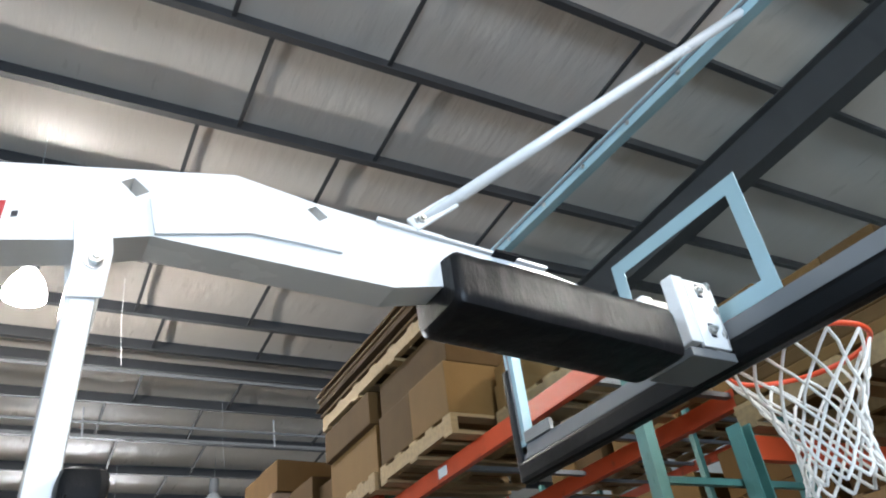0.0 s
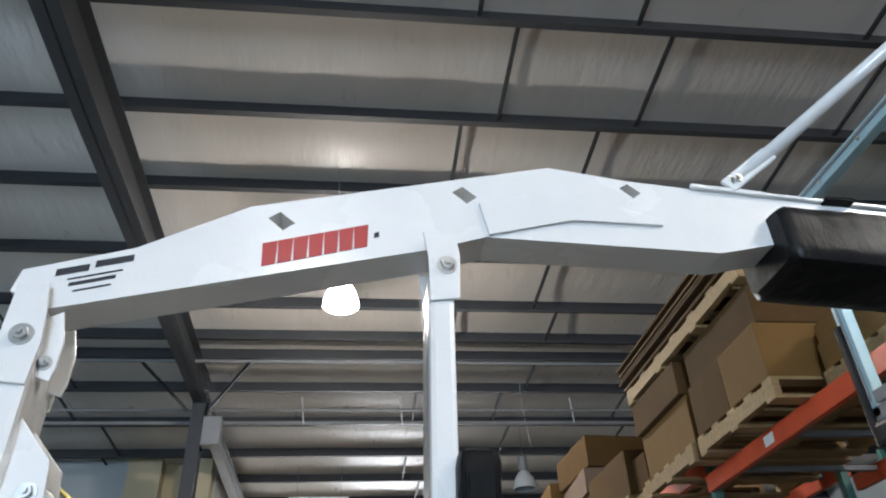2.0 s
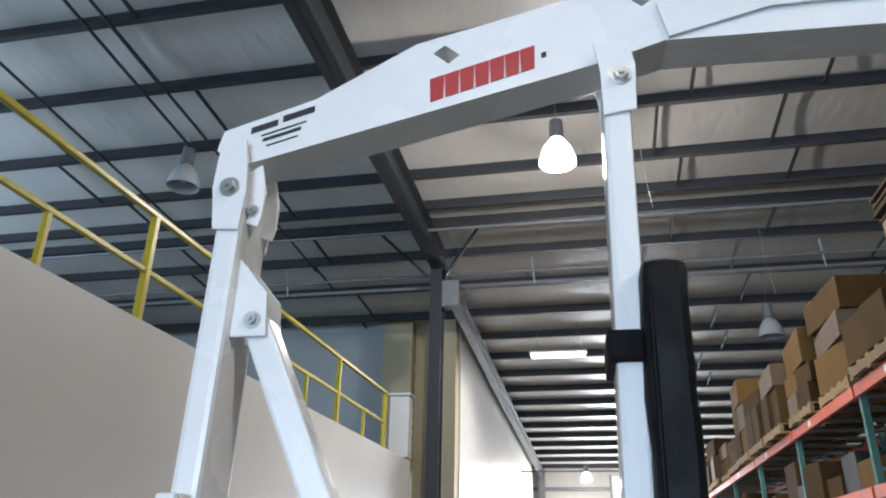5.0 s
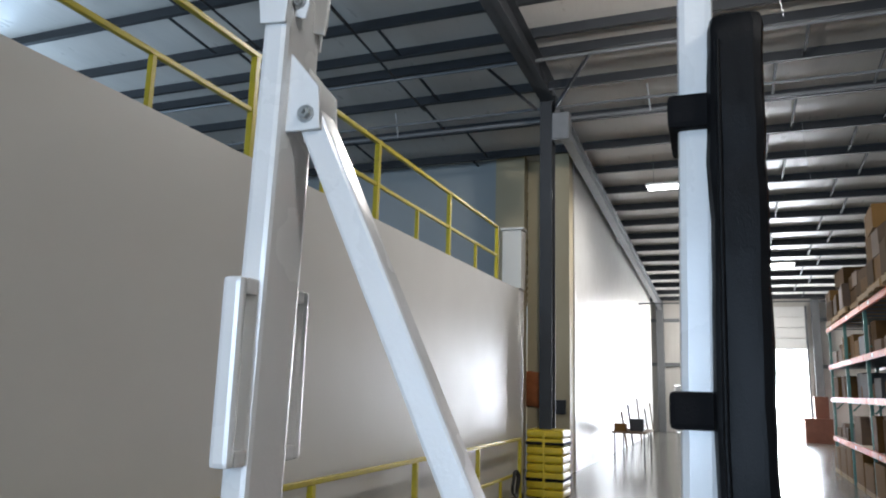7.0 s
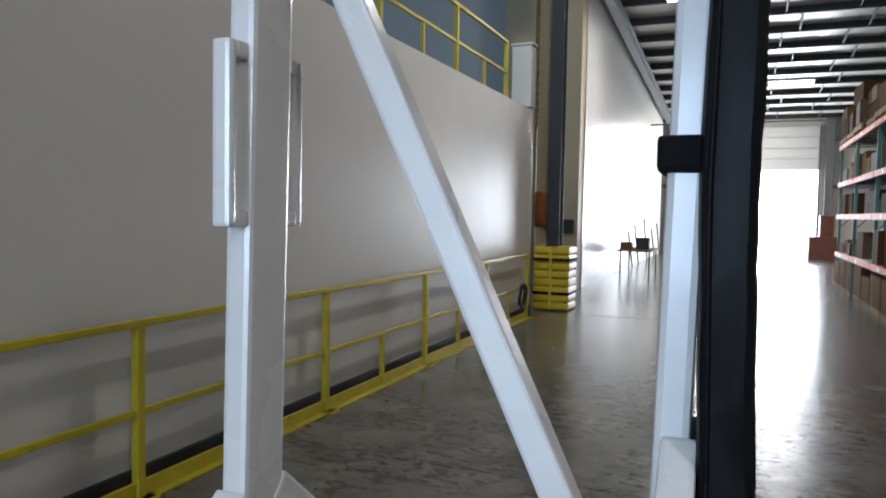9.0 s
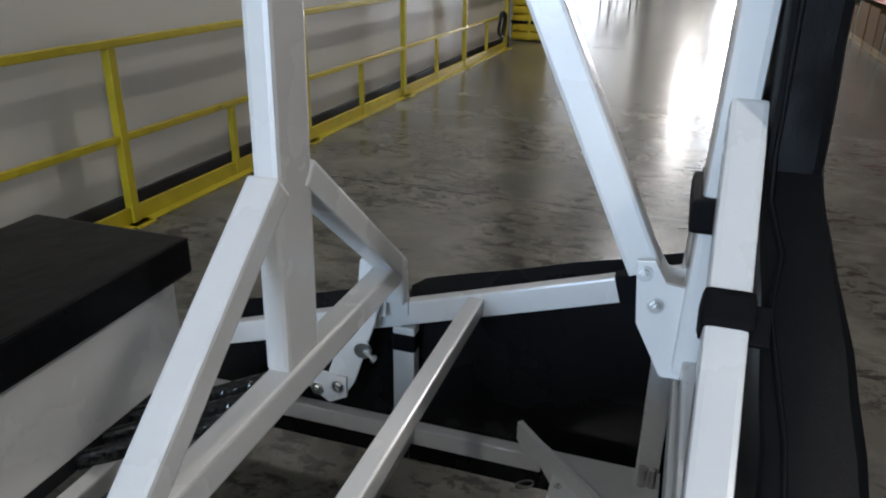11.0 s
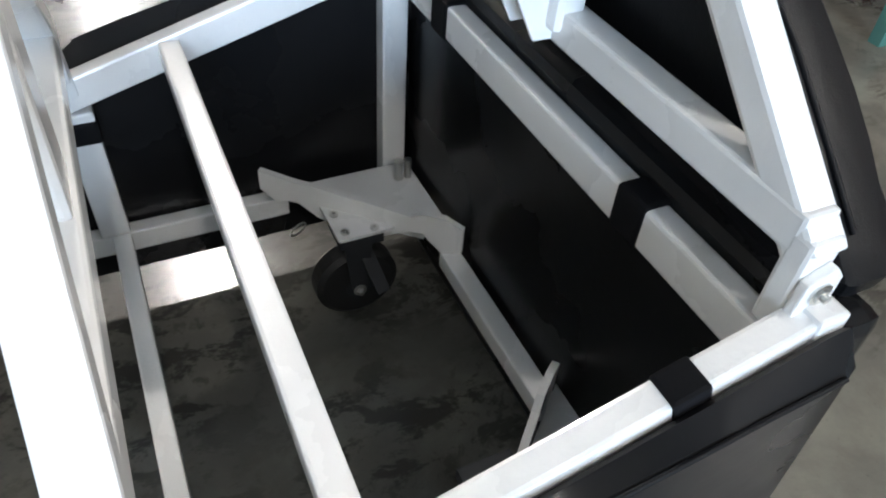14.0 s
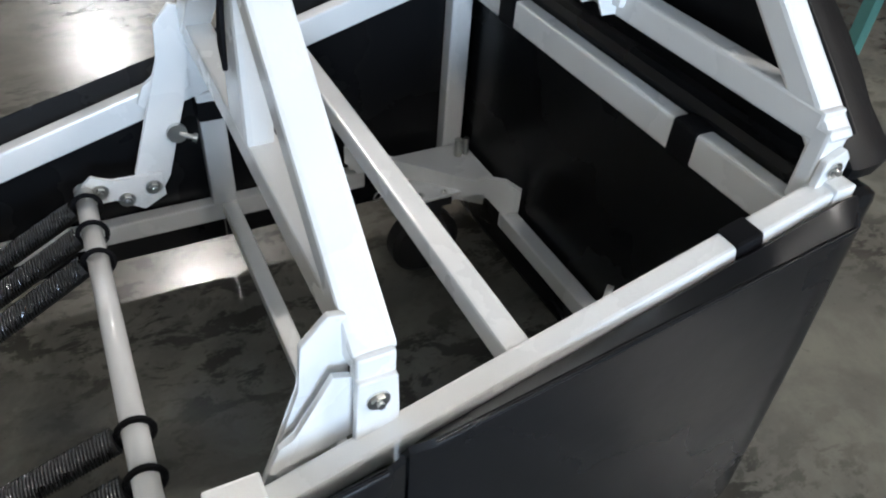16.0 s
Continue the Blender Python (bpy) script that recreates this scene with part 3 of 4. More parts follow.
for k, (x, y, w, h) in enumerate(((-2.75, 20.95, 0.3, 0.2), (-2.35, 21.3, 0.35, 0.32), (-2.5, 22.1, 0.25, 0.15))):
    b = thing("carton", "small dark carton on the folding table", "box", (x, y, 0.74))
    part("body", box((x - w / 2, y - 0.15, 0.742), (x + w / 2, y + 0.15, 0.74 + h), 0.01), M_STEEL if k else M_CARD, b)
for k, y in enumerate((24.5, 26.0, 28.5, 31, 33)):
    b = thing("wall_board", "narrow board leaning on the white wall", "board", (-3.18, y, 0))
    part("body", tube((-3.05, y, 0.01), (-3.2, y, 1.15 + 0.2 * (k % 3)), 0.05, 0.03, (0, 1, 0), bevel=0.004), M_STEEL if k % 2 else M_PALLETD, b)


def carton(lo, hi, material=None, parent=None, turn=0.0):
    """A cardboard carton with a slightly open top seam and a tape strip."""
    bm = box(lo, hi, 0.008)
    ym = (lo[1] + hi[1]) / 2
    box((lo[0] + 0.002, ym - 0.004, hi[2] - 0.002), (hi[0] - 0.002, ym + 0.004, hi[2] + 0.003), bm=bm)
    if turn:
        mid = ((lo[0] + hi[0]) / 2, ym, lo[2])
        bmesh.ops.rotate(bm, cent=mid, matrix=Matrix.Rotation(turn, 3, 'Z'), verts=bm.verts)
    return part("carton", bm, material or M_CARD, parent)


def pallet_load(x0, y0, z0, w, d, rows, name="pallet_load", sheet_stack=False, seed=0):
    """A wooden pallet with cartons on it: x0.. deep, y0.. wide."""
    r = random.Random(seed)
    t = thing(name, "wooden pallet stacked with brown cardboard " + ("sheets" if sheet_stack else "cartons"), "pallet", (x0 + d / 2, y0 + w / 2, z0), group="pallets on the racks")
    for k in range(5):
        y = y0 + k * (w - 0.1) / 4
        part("deck_board", box((x0, y, z0 + 0.105), (x0 + d, y + 0.1, z0 + 0.125)), M_PALLET, t)
    for k in range(3):
        x = x0 + k * (d - 0.05) / 2
        part("stringer", box((x, y0, z0 + 0.02), (x + 0.045, y0 + w, z0 + 0.105)), M_PALLET, t)
    for k in range(3):
        y = y0 + k * (w - 0.1) / 2
        part("bottom_board", box((x0, y, z0), (x0 + d, y + 0.1, z0 + 0.02)), M_PALLET, t)
    z = z0 + 0.127
    for h, n in rows:
        y = y0 + 0.01
        for k in range(n):
            wy = (w - 0.02) / n
            j = r.uniform(-0.025, 0.025)
            carton((x0 + 0.02 + j, y + 0.004, z), (x0 + d - 0.02 + j, y + wy - 0.004, z + h - 0.004), r.choice((M_CARD, M_CARDD) if y0 < 6 else (M_CARD, M_CARDD, M_CARDD, M_PALLETD)), t, turn=0.0 if y0 < 6 else 0.07 * math.sin(23 * y + 9 * z))
            y += wy
        z += h
    return t


RX = 2.36


def rack(y0, y1, levels, x=RX, depth=1.05, top=3.9, last=False):
    """One bay of pallet rack: upright frame, beams front and back."""
    t = thing("pallet_rack", "steel pallet rack bay with orange beams and green uprights", "rack", (x + depth / 2, (y0 + y1) / 2, 0), group="pallet racks")
    for y in (y0, y1) if last else (y0,):
        for xx in (x, x + depth - 0.08):
            bm = box((xx, y - 0.03, 0), (xx + 0.06, y - 0.022, top))
            box((xx, y + 0.022, 0), (xx + 0.06, y + 0.03, top), bm=bm)
            box((xx, y - 0.022, 0), (xx + 0.006, y + 0.022, top), bm=bm)
            for k in range(int(top / 0.1)):
                box((xx - 0.002, y - 0.008, 0.08 + 0.1 * k), (xx + 0.001, y + 0.008, 0.11 + 0.1 * k), bm=bm)
            part("upright", bm, M_GREEN, t)
        for k in range(3):
            z = 0.3 + k * 1.2
            part("lacing", tube((x + 0.08, y, z), (x + depth - 0.08, y, z + (0.9 if k % 2 else 0.0)), 0.03, 0.03, (0, 1, 0), bevel=0), M_GREEN, t)
    for z in levels:
        for xx in (x - 0.045, x + depth):
            bm = box((xx, y0 + 0.03, z - 0.11), (xx + 0.045, y1 - 0.03, z), 0.004)
            beam = part("beam", bm, M_ORANGE, t, "orange steel beam")
            if xx < x:
                part("beam_tag", box((x - 0.049, y0 + (y1 - y0) * 0.62, z - 0.085), (x - 0.046, y0 + (y1 - y0) * 0.62 + 0.11, z - 0.025)), M_WHITEPAINT, beam, "white beam tag")
        for k in range(4):
            yy = y0 + 0.3 + k * (y1 - y0 - 0.6) / 3
            part("cross_bar", box((x, yy - 0.02, z - 0.05), (x + depth, yy + 0.02, z - 0.02)), M_STEEL_M, t)
    return t


BAYS = [2.62 + 2.62 * k for k in range(8)]
for k, (a, b) in enumerate(zip(BAYS, BAYS[1:])):
    rack(a, b, (3.33,) if k == 0 else (0.87, 1.78, 2.55, 3.45), top=3.5 if k == 0 else 3.6, last=(k == len(BAYS) - 2))
# loads on the nearest bays
pallet_load(RX - 0.24, 3.80, 3.332, 1.0, 1.1, ((0.34, 2), (0.26, 1)), seed=1)
pallet_load(RX - 0.25, 4.88, 3.332, 0.92, 1.1, ((0.35, 1), (0.25, 1)), seed=2)
pallet_load(RX + 0.05, 3.0, 3.332, 0.76, 1.0, ((0.16, 1), (0.12, 2)), seed=3)
t = thing("pallet_load", "wooden pallet with a stack of flat brown cardboard across two loads", "pallet", (2.9, 5.5, 4.2), group="pallets on the racks")
z = 4.063
for k in range(7):
    y = 3.75 + k * 0.32
    part("deck_board", box((RX - 0.27, y, z + 0.105), (RX + 1.0, y + 0.1, z + 0.125)), M_PALLET, t)
for k in range(3):
    part("stringer", box((RX - 0.27 + 0.55 * k, 3.75, z + 0.02), (RX - 0.225 + 0.55 * k, 5.77, z + 0.105)), M_PALLET, t)
for k in range(4):
    part("bottom_board", box((RX - 0.27, 3.75 + 0.64 * k, z), (RX + 0.9, 3.85 + 0.64 * k, z + 0.02)), M_PALLET, t)
for k in range(9):
    j = 0.03 * math.sin(2.4 * k)
    part("cardboard_sheet", box((RX - 0.28 + j, 3.70 - j, z + 0.127 + 0.026 * k), (RX + 0.9 + j, 5.79 - j, z + 0.150 + 0.026 * k), 0.003), M_CARDD, t)
r = random.Random(21)
for k, a in enumerate(BAYS[1:7]):
    for j in range(2):
        y0 = a + 0.1 + j * 1.27
        if k == 0 and j == 0:
            y0 += 1.0
        rows = [(r.uniform(0.22, 0.5), r.choice((1, 2))) for _ in range(r.choice((1, 2, 2, 3)))]
        if k == 0:
            rows = [(0.3 + 0.1 * j, 2)]
        pallet_load(RX - 0.1 + r.uniform(-0.05, 0.1), y0, 3.462, 1.1, 1.05, rows, seed=50 + 2 * k + j)
    for z, hmax in ((0.882, 0.65), (1.792, 0.55), (2.562, 0.6)):
        y = a + 0.12
        while y < a + 2.3:
            w, h, d = r.uniform(0.3, 0.75), r.uniform(0.2, hmax), r.uniform(0.5, 0.95)
            if r.random() < 0.82:
                c = thing("shelf_carton", "cardboard carton standing on a rack shelf", "box", (RX + 0.5, y + w / 2, z), group="cartons on the rack shelves")
                x0 = RX + r.uniform(-0.02, 0.1)
                carton((x0, y, z - 0.01), (x0 + d, min(y + w, a + 2.5) - 0.02, z + h), r.choice((M_CARD, M_CARDD, M_CARDD, M_STEEL, M_PALLETD)), c, turn=0.06 * math.sin(37 * y))
            y += w + 0.03
        s = thing("shelf_deck", "pale particle-board shelf deck on rack beams", "shelf", (RX + 0.5, a + 1.3, z - 0.03), group="rack shelf decks")
        part("board", box((RX - 0.01, a + 0.05, z - 0.032), (RX + 1.02, a + 2.57, z - 0.012)), M_BOARD, s)
    y = a + 0.15
    while y < a + 2.2:
        w, h = r.uniform(0.55, 1.1), r.uniform(0.42, 0.66)
        c = thing("floor_carton", "large cardboard carton on a low pallet under the rack", "box", (RX + 0.5, y + w / 2, 0), group="cartons under the racks")
        part("pallet", box((RX + 0.0, y, 0), (RX + 0.95, y + w - 0.04, 0.1), 0.004), M_PALLET, c)
        carton((RX + 0.0, y, 0.102), (RX + 0.95, y + w - 0.05, 0.1 + h), None, c)
        y += w + 0.05
# cross row of racks behind the first bay
t = thing("pallet_rack", "steel pallet rack with orange beam and pale green upright", "rack", (3.9, 2.3, 0), group="pallet racks")
for x in (2.88, 5.5):
    for yy in (2.55, 1.55):
        bm = box((x, yy - 0.04, 0), (x + 0.008, yy + 0.04, 2.95))
        box((x + 0.072, yy - 0.04, 0), (x + 0.08, yy + 0.04, 2.95), bm=bm)
        box((x, yy + 0.034, 0), (x + 0.08, yy + 0.04, 2.95), bm=bm)
        for k in range(26):
            box((x - 0.001, yy - 0.01, 0.1 + 0.11 * k), (x + 0.002, yy + 0.01, 0.14 + 0.11 * k), bm=bm)
        part("upright", bm, M_GREENP if yy < 2 else M_GREEN, t, "pale grey-green perforated upright" if yy < 2 else "")
for z in (1.5, 2.93):
    for yy in (2.59, 1.49):
        part("beam", box((2.96, yy, z - 0.12), (5.5, yy + 0.045, z), 0.004), M_ORANGE, t)
part("beam_tag", box((3.2, 2.636, 2.84), (3.4, 2.639, 2.90)), M_WHITEPAINT, t, "white beam tag")
part("beam_tag", box((3.05, 1.486, 2.84), (3.25, 1.489, 2.90)), M_WHITEPAINT, t, "white beam tag")
for k in range(2):
    pallet_load(3.0 + 1.25 * k, 1.5, 2.94, 1.1, 1.15, ((0.06, 1), (0.07, 1), (0.12, 2)), seed=90 + k)
    pallet_load(3.0 + 1.25 * k, 1.5, 1.51, 1.1, 1.15, ((0.3, 2), (0.25, 1)), seed=95 + k)
# second row of racks further in
for k in range(4):
    y0 = -2.6 + 2.7 * k
    rack(y0, y0 + 2.7, (1.6, 3.0, 4.3), x=6.0, top=4.5, last=(k == 3))
    for j in range(2):
        for z in (1.602, 3.002, 4.302):
            pallet_load(6.0 + r.uniform(-0.08, 0.05), y0 + 0.12 + 1.28 * j, z, 1.12, 1.05, [(r.uniform(0.3, 0.5), r.choice((1, 2))) for _ in range(2)], seed=200 + 8 * k + 2 * j + int(z))
bx = thing("stacked_crates", "reddish-brown crates stacked near the dock door", "crate", (3.3, 33.5, 0))
part("crate", box((2.7, 33.2, 0), (3.7, 34.4, 0.95), 0.01), M_CRATE, bx)
part("crate", box((3.1, 33.4, 0.952), (3.6, 34.0, 1.8), 0.01), M_CRATE, bx)

TURN = Matrix.Rotation(radians(-1.5), 4, 'Z')
for ob in list(scene.objects):
    if ob.parent is None and ob != cam:
        ob.matrix_basis = TURN @ ob.matrix_basis

# ---- portable basketball goal ----
from mathutils.geometry import tessellate_polygon

CY = 1.60
NY, FY = CY - 0.565, CY + 0.565
goal = thing("basketball_goal", "white portable basketball goal with black padding on a wheeled base", "basketball goal", (-0.6, CY, 0))


def g(name, bm, material=None, label="", parent=None, smooth=False):
    return part(name, bm, material or M_WHITE, parent or goal, label, smooth)


def zt(x):
    """Top of the sloping side rails."""
    return 0.836 + 0.30 * x


def outline_solid(outer, holes, y0, y1):
    """A plate in x and z with holes cut through it, thick from y0 to y1."""
    from_loops = [[Vector((p[0], p[1], 0)) for p in loop] for loop in [outer] + holes]
    flat = [p for loop in from_loops for p in loop]
    tris = tessellate_polygon(from_loops)
    b = bmesh.new()
    va = [b.verts.new((p.x, y0, p.y)) for p in flat]
    vb = [b.verts.new((p.x, y1, p.y)) for p in flat]
    for tri in tris:
        b.faces.new([va[i] for i in tri])
        b.faces.new([vb[i] for i in reversed(tri)])
    k = 0
    for loop in from_loops:
        n = len(loop)
        for i in range(n):
            b.faces.new((va[k + i], va[k + (i + 1) % n], vb[k + (i + 1) % n], vb[k + i]))
        k += n
    return merge(None, b)


def strap(lo, hi, name="strap"):
    return g(name, box(lo, hi, 0.008), M_STRAP, "black hook-and-loop strap")


# base frame
for s, y in ((-1, NY), (1, FY)):
    g("side_rail", tube((-1.33, y, zt(-1.33) - 0.034), (0.1, y, zt(0.1) - 0.034), 0.04, 0.067, bevel=0.006))
    g("corner_block", box((0.062, y - 0.024, zt(0.08) - 0.085), (0.106, y + 0.024, zt(0.08) + 0.002), 0.006))
    g("lower_rail", box((-1.86, y - 0.02, 0.187), (-0.237, y + 0.02, 0.244), 0.006))
    g("front_post", box((0.012, y - 0.023, 0.15), (0.072, y + 0.023, zt(0.02) - 0.07), 0.006))
    g("middle_post", box((-0.670, y - 0.023, 0.243), (-0.607, y + 0.023, zt(-0.65) - 0.07), 0.006))
    strap((-0.673, y - 0.027, 0.497), (-0.604, y + 0.027, 0.551))
    xa, xb = (-0.102, -0.054) if s < 0 else (-0.09, -0.034)
    b = tube((xa, y, zt(xa) - 0.034), (xb, y, zt(xb) - 0.034), 0.046, 0.073, bevel=0.006)
    g("strap", b, M_STRAP, "black hook-and-loop strap")
    # side padding in two lengths: slab with a flat top, sewn piping along its outer edge
    yi, yo, zb = y + s * 0.024, y + s * 0.069, 0.055 if s < 0 else 0.095
    for x0, x1, drop, lean_x in ((-1.33, -0.645, 0.012, 0.0), (-0.64, 0.104, 0.0, 0.045)):
        rings, edge = [], []
        for k in range(25):
            x = x0 + (x1 - x0) * k / 24
            f = k / 24
            w = 0.0022 * noise.noise(Vector((x * 7, s * 3.0, 1.0))) - (0.006 if k in (0, 24) else 0.0)
            zi, zo = zt(x) - 0.012 - drop + w, (0.806 + 0.20 * x if s < 0 else 0.846 + 0.265 * x) - drop + 1.4 * w
            sx = lean_x * f
            e = -0.006 if k in (0, 24) else 0.0
            yb = yo + s * (w + e)
            rings.append([(x + sx, yi, zb), (x + sx, yb - s * 0.01, zb), (x + sx, yb, zb + 0.012), (x + sx * 0.5, yb + s * 0.003, (zb + zo) / 2), (x, yb, zo - 0.008), (x, yb - s * 0.007, zo), (x, yi + s * 0.008, zi), (x, yi, zi - 0.008)])
            edge.append((x, yb - s * 0.001, zo - 0.002))
        bm = bmesh.new()
        add_hull(bm, rings)
        pad = g("side_pad", merge(None, bm), M_VINYL_FLAT, "black vinyl side pad", smooth=True)
        pad.data.set_sharp_from_angle(angle=radians(28))
        part("piping", path_rod(edge[1:-1], 0.0035, 6), M_VINYL_FLAT, pad, "sewn vinyl edge piping", smooth=True)
g("front_rail", box((0.050, NY + 0.02, 0.738), (0.089, FY - 0.02, 0.805), 0.006))
g("cross_tube", box((-0.459, NY + 0.018, 0.652), (-0.416, FY - 0.018, 0.697), 0.006))
g("lower_cross_tube", box((-0.648, NY + 0.018, 0.205), (-0.608, FY - 0.018, 0.243), 0.005))
g("front_lower_bar", box((0.034, CY - 0.235, 0.192), (0.080, CY + 0.235, 0.242), 0.006))
g("rear_cross_tube", box((-1.33, NY + 0.02, 0.21), (-1.28, FY - 0.02, 0.27), 0.006))
for y0, y1 in ((1.279, 1.343), (1.905, 1.975)):
    strap((0.046, y0, 0.733), (0.13, y1, 0.810))
g("front_pad", box((0.091, NY - 0.03, 0.03), (0.172, FY + 0.03, 0.838), 0.022), M_VINYL_FLAT, "black vinyl front pad")
g("rail_block", box((-0.89, NY - 0.02, zt(-0.86) - 0.03), (-0.812, NY + 0.042, zt(-0.86) + 0.018), 0.005))
# caster corners
for s in (-1, 1):
    def q(x, y, z):
        return (x, CY + s * (y - CY), z)
    # upright bridge plate across the corner
    pts = [(-0.300, 2.135, 0.30, 0.353), (-0.27, 2.11, 0.27, 0.348), (-0.235, 2.08, 0.29, 0.342), (-0.19, 2.045, 0.25, 0.338), (-0.10, 1.965, 0.215, 0.332), (-0.02, 1.885, 0.285, 0.328), (0.0, 1.865, 0.29, 0.345), (0.04, 1.83, 0.24, 0.347), (0.075, 1.80, 0.255, 0.325)]
    bm = bmesh.new()
    add_hull(bm, [[q(x - 0.005, y - 0.006, z0), q(x + 0.005, y + 0.006, z0), q(x + 0.005, y + 0.006, z1), q(x - 0.005, y - 0.006, z1)] for x, y, z0, z1 in pts])
    g("bridge_plate", merge(None, bm))
    bm = bmesh.new()
    loop = [(-0.29, 2.14), (-0.10, 1.972), (0.075, 1.815), (0.075, 2.14)]
    add_hull(bm, [[q(x, y, z) for x, y in loop] for z in (0.266, 0.276)])
    g("corner_plate", merge(None, bm))
    bm = bmesh.new()
    ym = 1.903 if s > 0 else 1.945
    loop = [(-0.19, 2.05), (-0.186, ym + 0.005), (-0.178, ym), (-0.052, ym), (-0.03, ym + 0.027)]
    add_hull(bm, [[q(x, y, z) for x, y in loop] for z in (0.277, 0.286)])
    mount = g("mounting_plate", merge(None, bm))
    for x, y in ((-0.168, 1.994), (-0.164, ym + 0.023), (-0.095, ym + 0.015)):
        bolt(q(x, y, 0.285), (0, 0, 1), 0.0075, 0.004, mount)
    bm = rod(q(0.03, 2.08, 0.276), q(0.03, 2.08, 0.33), 0.012, seg=10)
    rod(q(0.055, 2.08, 0.276), q(0.055, 2.08, 0.33), 0.009, seg=10, bm=bm)
    g("plunger", bm, M_ZINC, "zinc plunger bolt")
    # caster
    cx, cyy = -0.135, 1.955
    bm = bmesh.new()
    add_hull(bm, [[q(cx + r * math.cos(2 * math.pi * k / 32), cyy + d, 0.106 + r * math.sin(2 * math.pi * k / 32)) for k in range(32)] for d, r in ((-0.03, 0.07), (-0.03, 0.09), (-0.02, 0.104), (0.02, 0.104), (0.03, 0.09), (0.03, 0.07))])
    wheel = g("caster", merge(None, bm), M_RUBBER, "black rubber caster wheel")
    part("hub", rod(q(cx, cyy - 0.031, 0.094), q(cx, cyy + 0.031, 0.094), 0.033, seg=16), M_STEEL, wheel, "dark steel hub")
    for d in (-0.036, 0.036):
        part("fork", sheet([(cx - 0.016, 0.08), (cx + 0.016, 0.08), (cx + 0.03, 0.21), (cx + 0.035, 0.246), (cx - 0.035, 0.246), (cx - 0.03, 0.21)], 'y', *sorted((q(0, cyy + d - 0.003, 0)[1], q(0, cyy + d + 0.003, 0)[1])), 0.001), M_STEEL, wheel, "dark steel fork")
    bolt(q(cx, cyy - 0.039, 0.094), (0, -s, 0), 0.011, 0.01, wheel, "axle_nut")
    part("top_plate", box((cx - 0.045, q(0, cyy, 0)[1] - 0.045, 0.245), (cx + 0.06, q(0, cyy, 0)[1] + 0.05, 0.276)), M_STEEL, wheel)
    pin = [q(-0.253 + 0.021 * math.cos(a), 2.0 + 0.012 * math.cos(a), 0.262 + 0.012 * math.sin(a)) for a in (2 * math.pi * k / 18 for k in range(18))]
    g("pull_ring", path_rod(pin, 0.0022, 6, closed=True), M_ZINC, "steel wire pull ring")
    bm = bmesh.new()
    add_hull(bm, [[q(-0.165 + d, 2.085 + d, z), q(0.03 + d, 1.915 + d, z), q(0.036 + d, 1.922 + d, z), q(-0.159 + d, 2.092 + d, z)] for d, z in ((0.0, 0.21), (0.0, 0.285))])
    back = g("caster_plate", merge(None, bm))
    for u in (0.3, 0.7):
        bolt(q(-0.162 + 0.195 * u + 0.006, 2.089 - 0.17 * u + 0.006, 0.255), (0.66, 0.75 * s, 0), 0.008, 0.006, back)
    part("brake_pedal", tube(q(cx + 0.02, cyy - 0.02, 0.21), q(cx + 0.04, cyy - 0.1, 0.13), 0.035, 0.006, bevel=0.001), M_STEEL, wheel)
# counterweight box with its black slab
g("ballast_box", box((-1.86, NY + 0.03, 0.292), (-1.375, FY - 0.02, 0.62), 0.008), M_WHITE, "white ballast box")
for x in (-1.84, -1.42):
    g("ballast_bearer", box((x, NY - 0.02, 0.244), (x + 0.04, FY + 0.02, 0.292), 0.004), M_STEEL, "dark steel bearer")
g("ballast_pad", box((-1.88, NY, 0.622), (-1.315, FY, 0.735), 0.012), M_VINYL, "thick black pad over the ballast box")

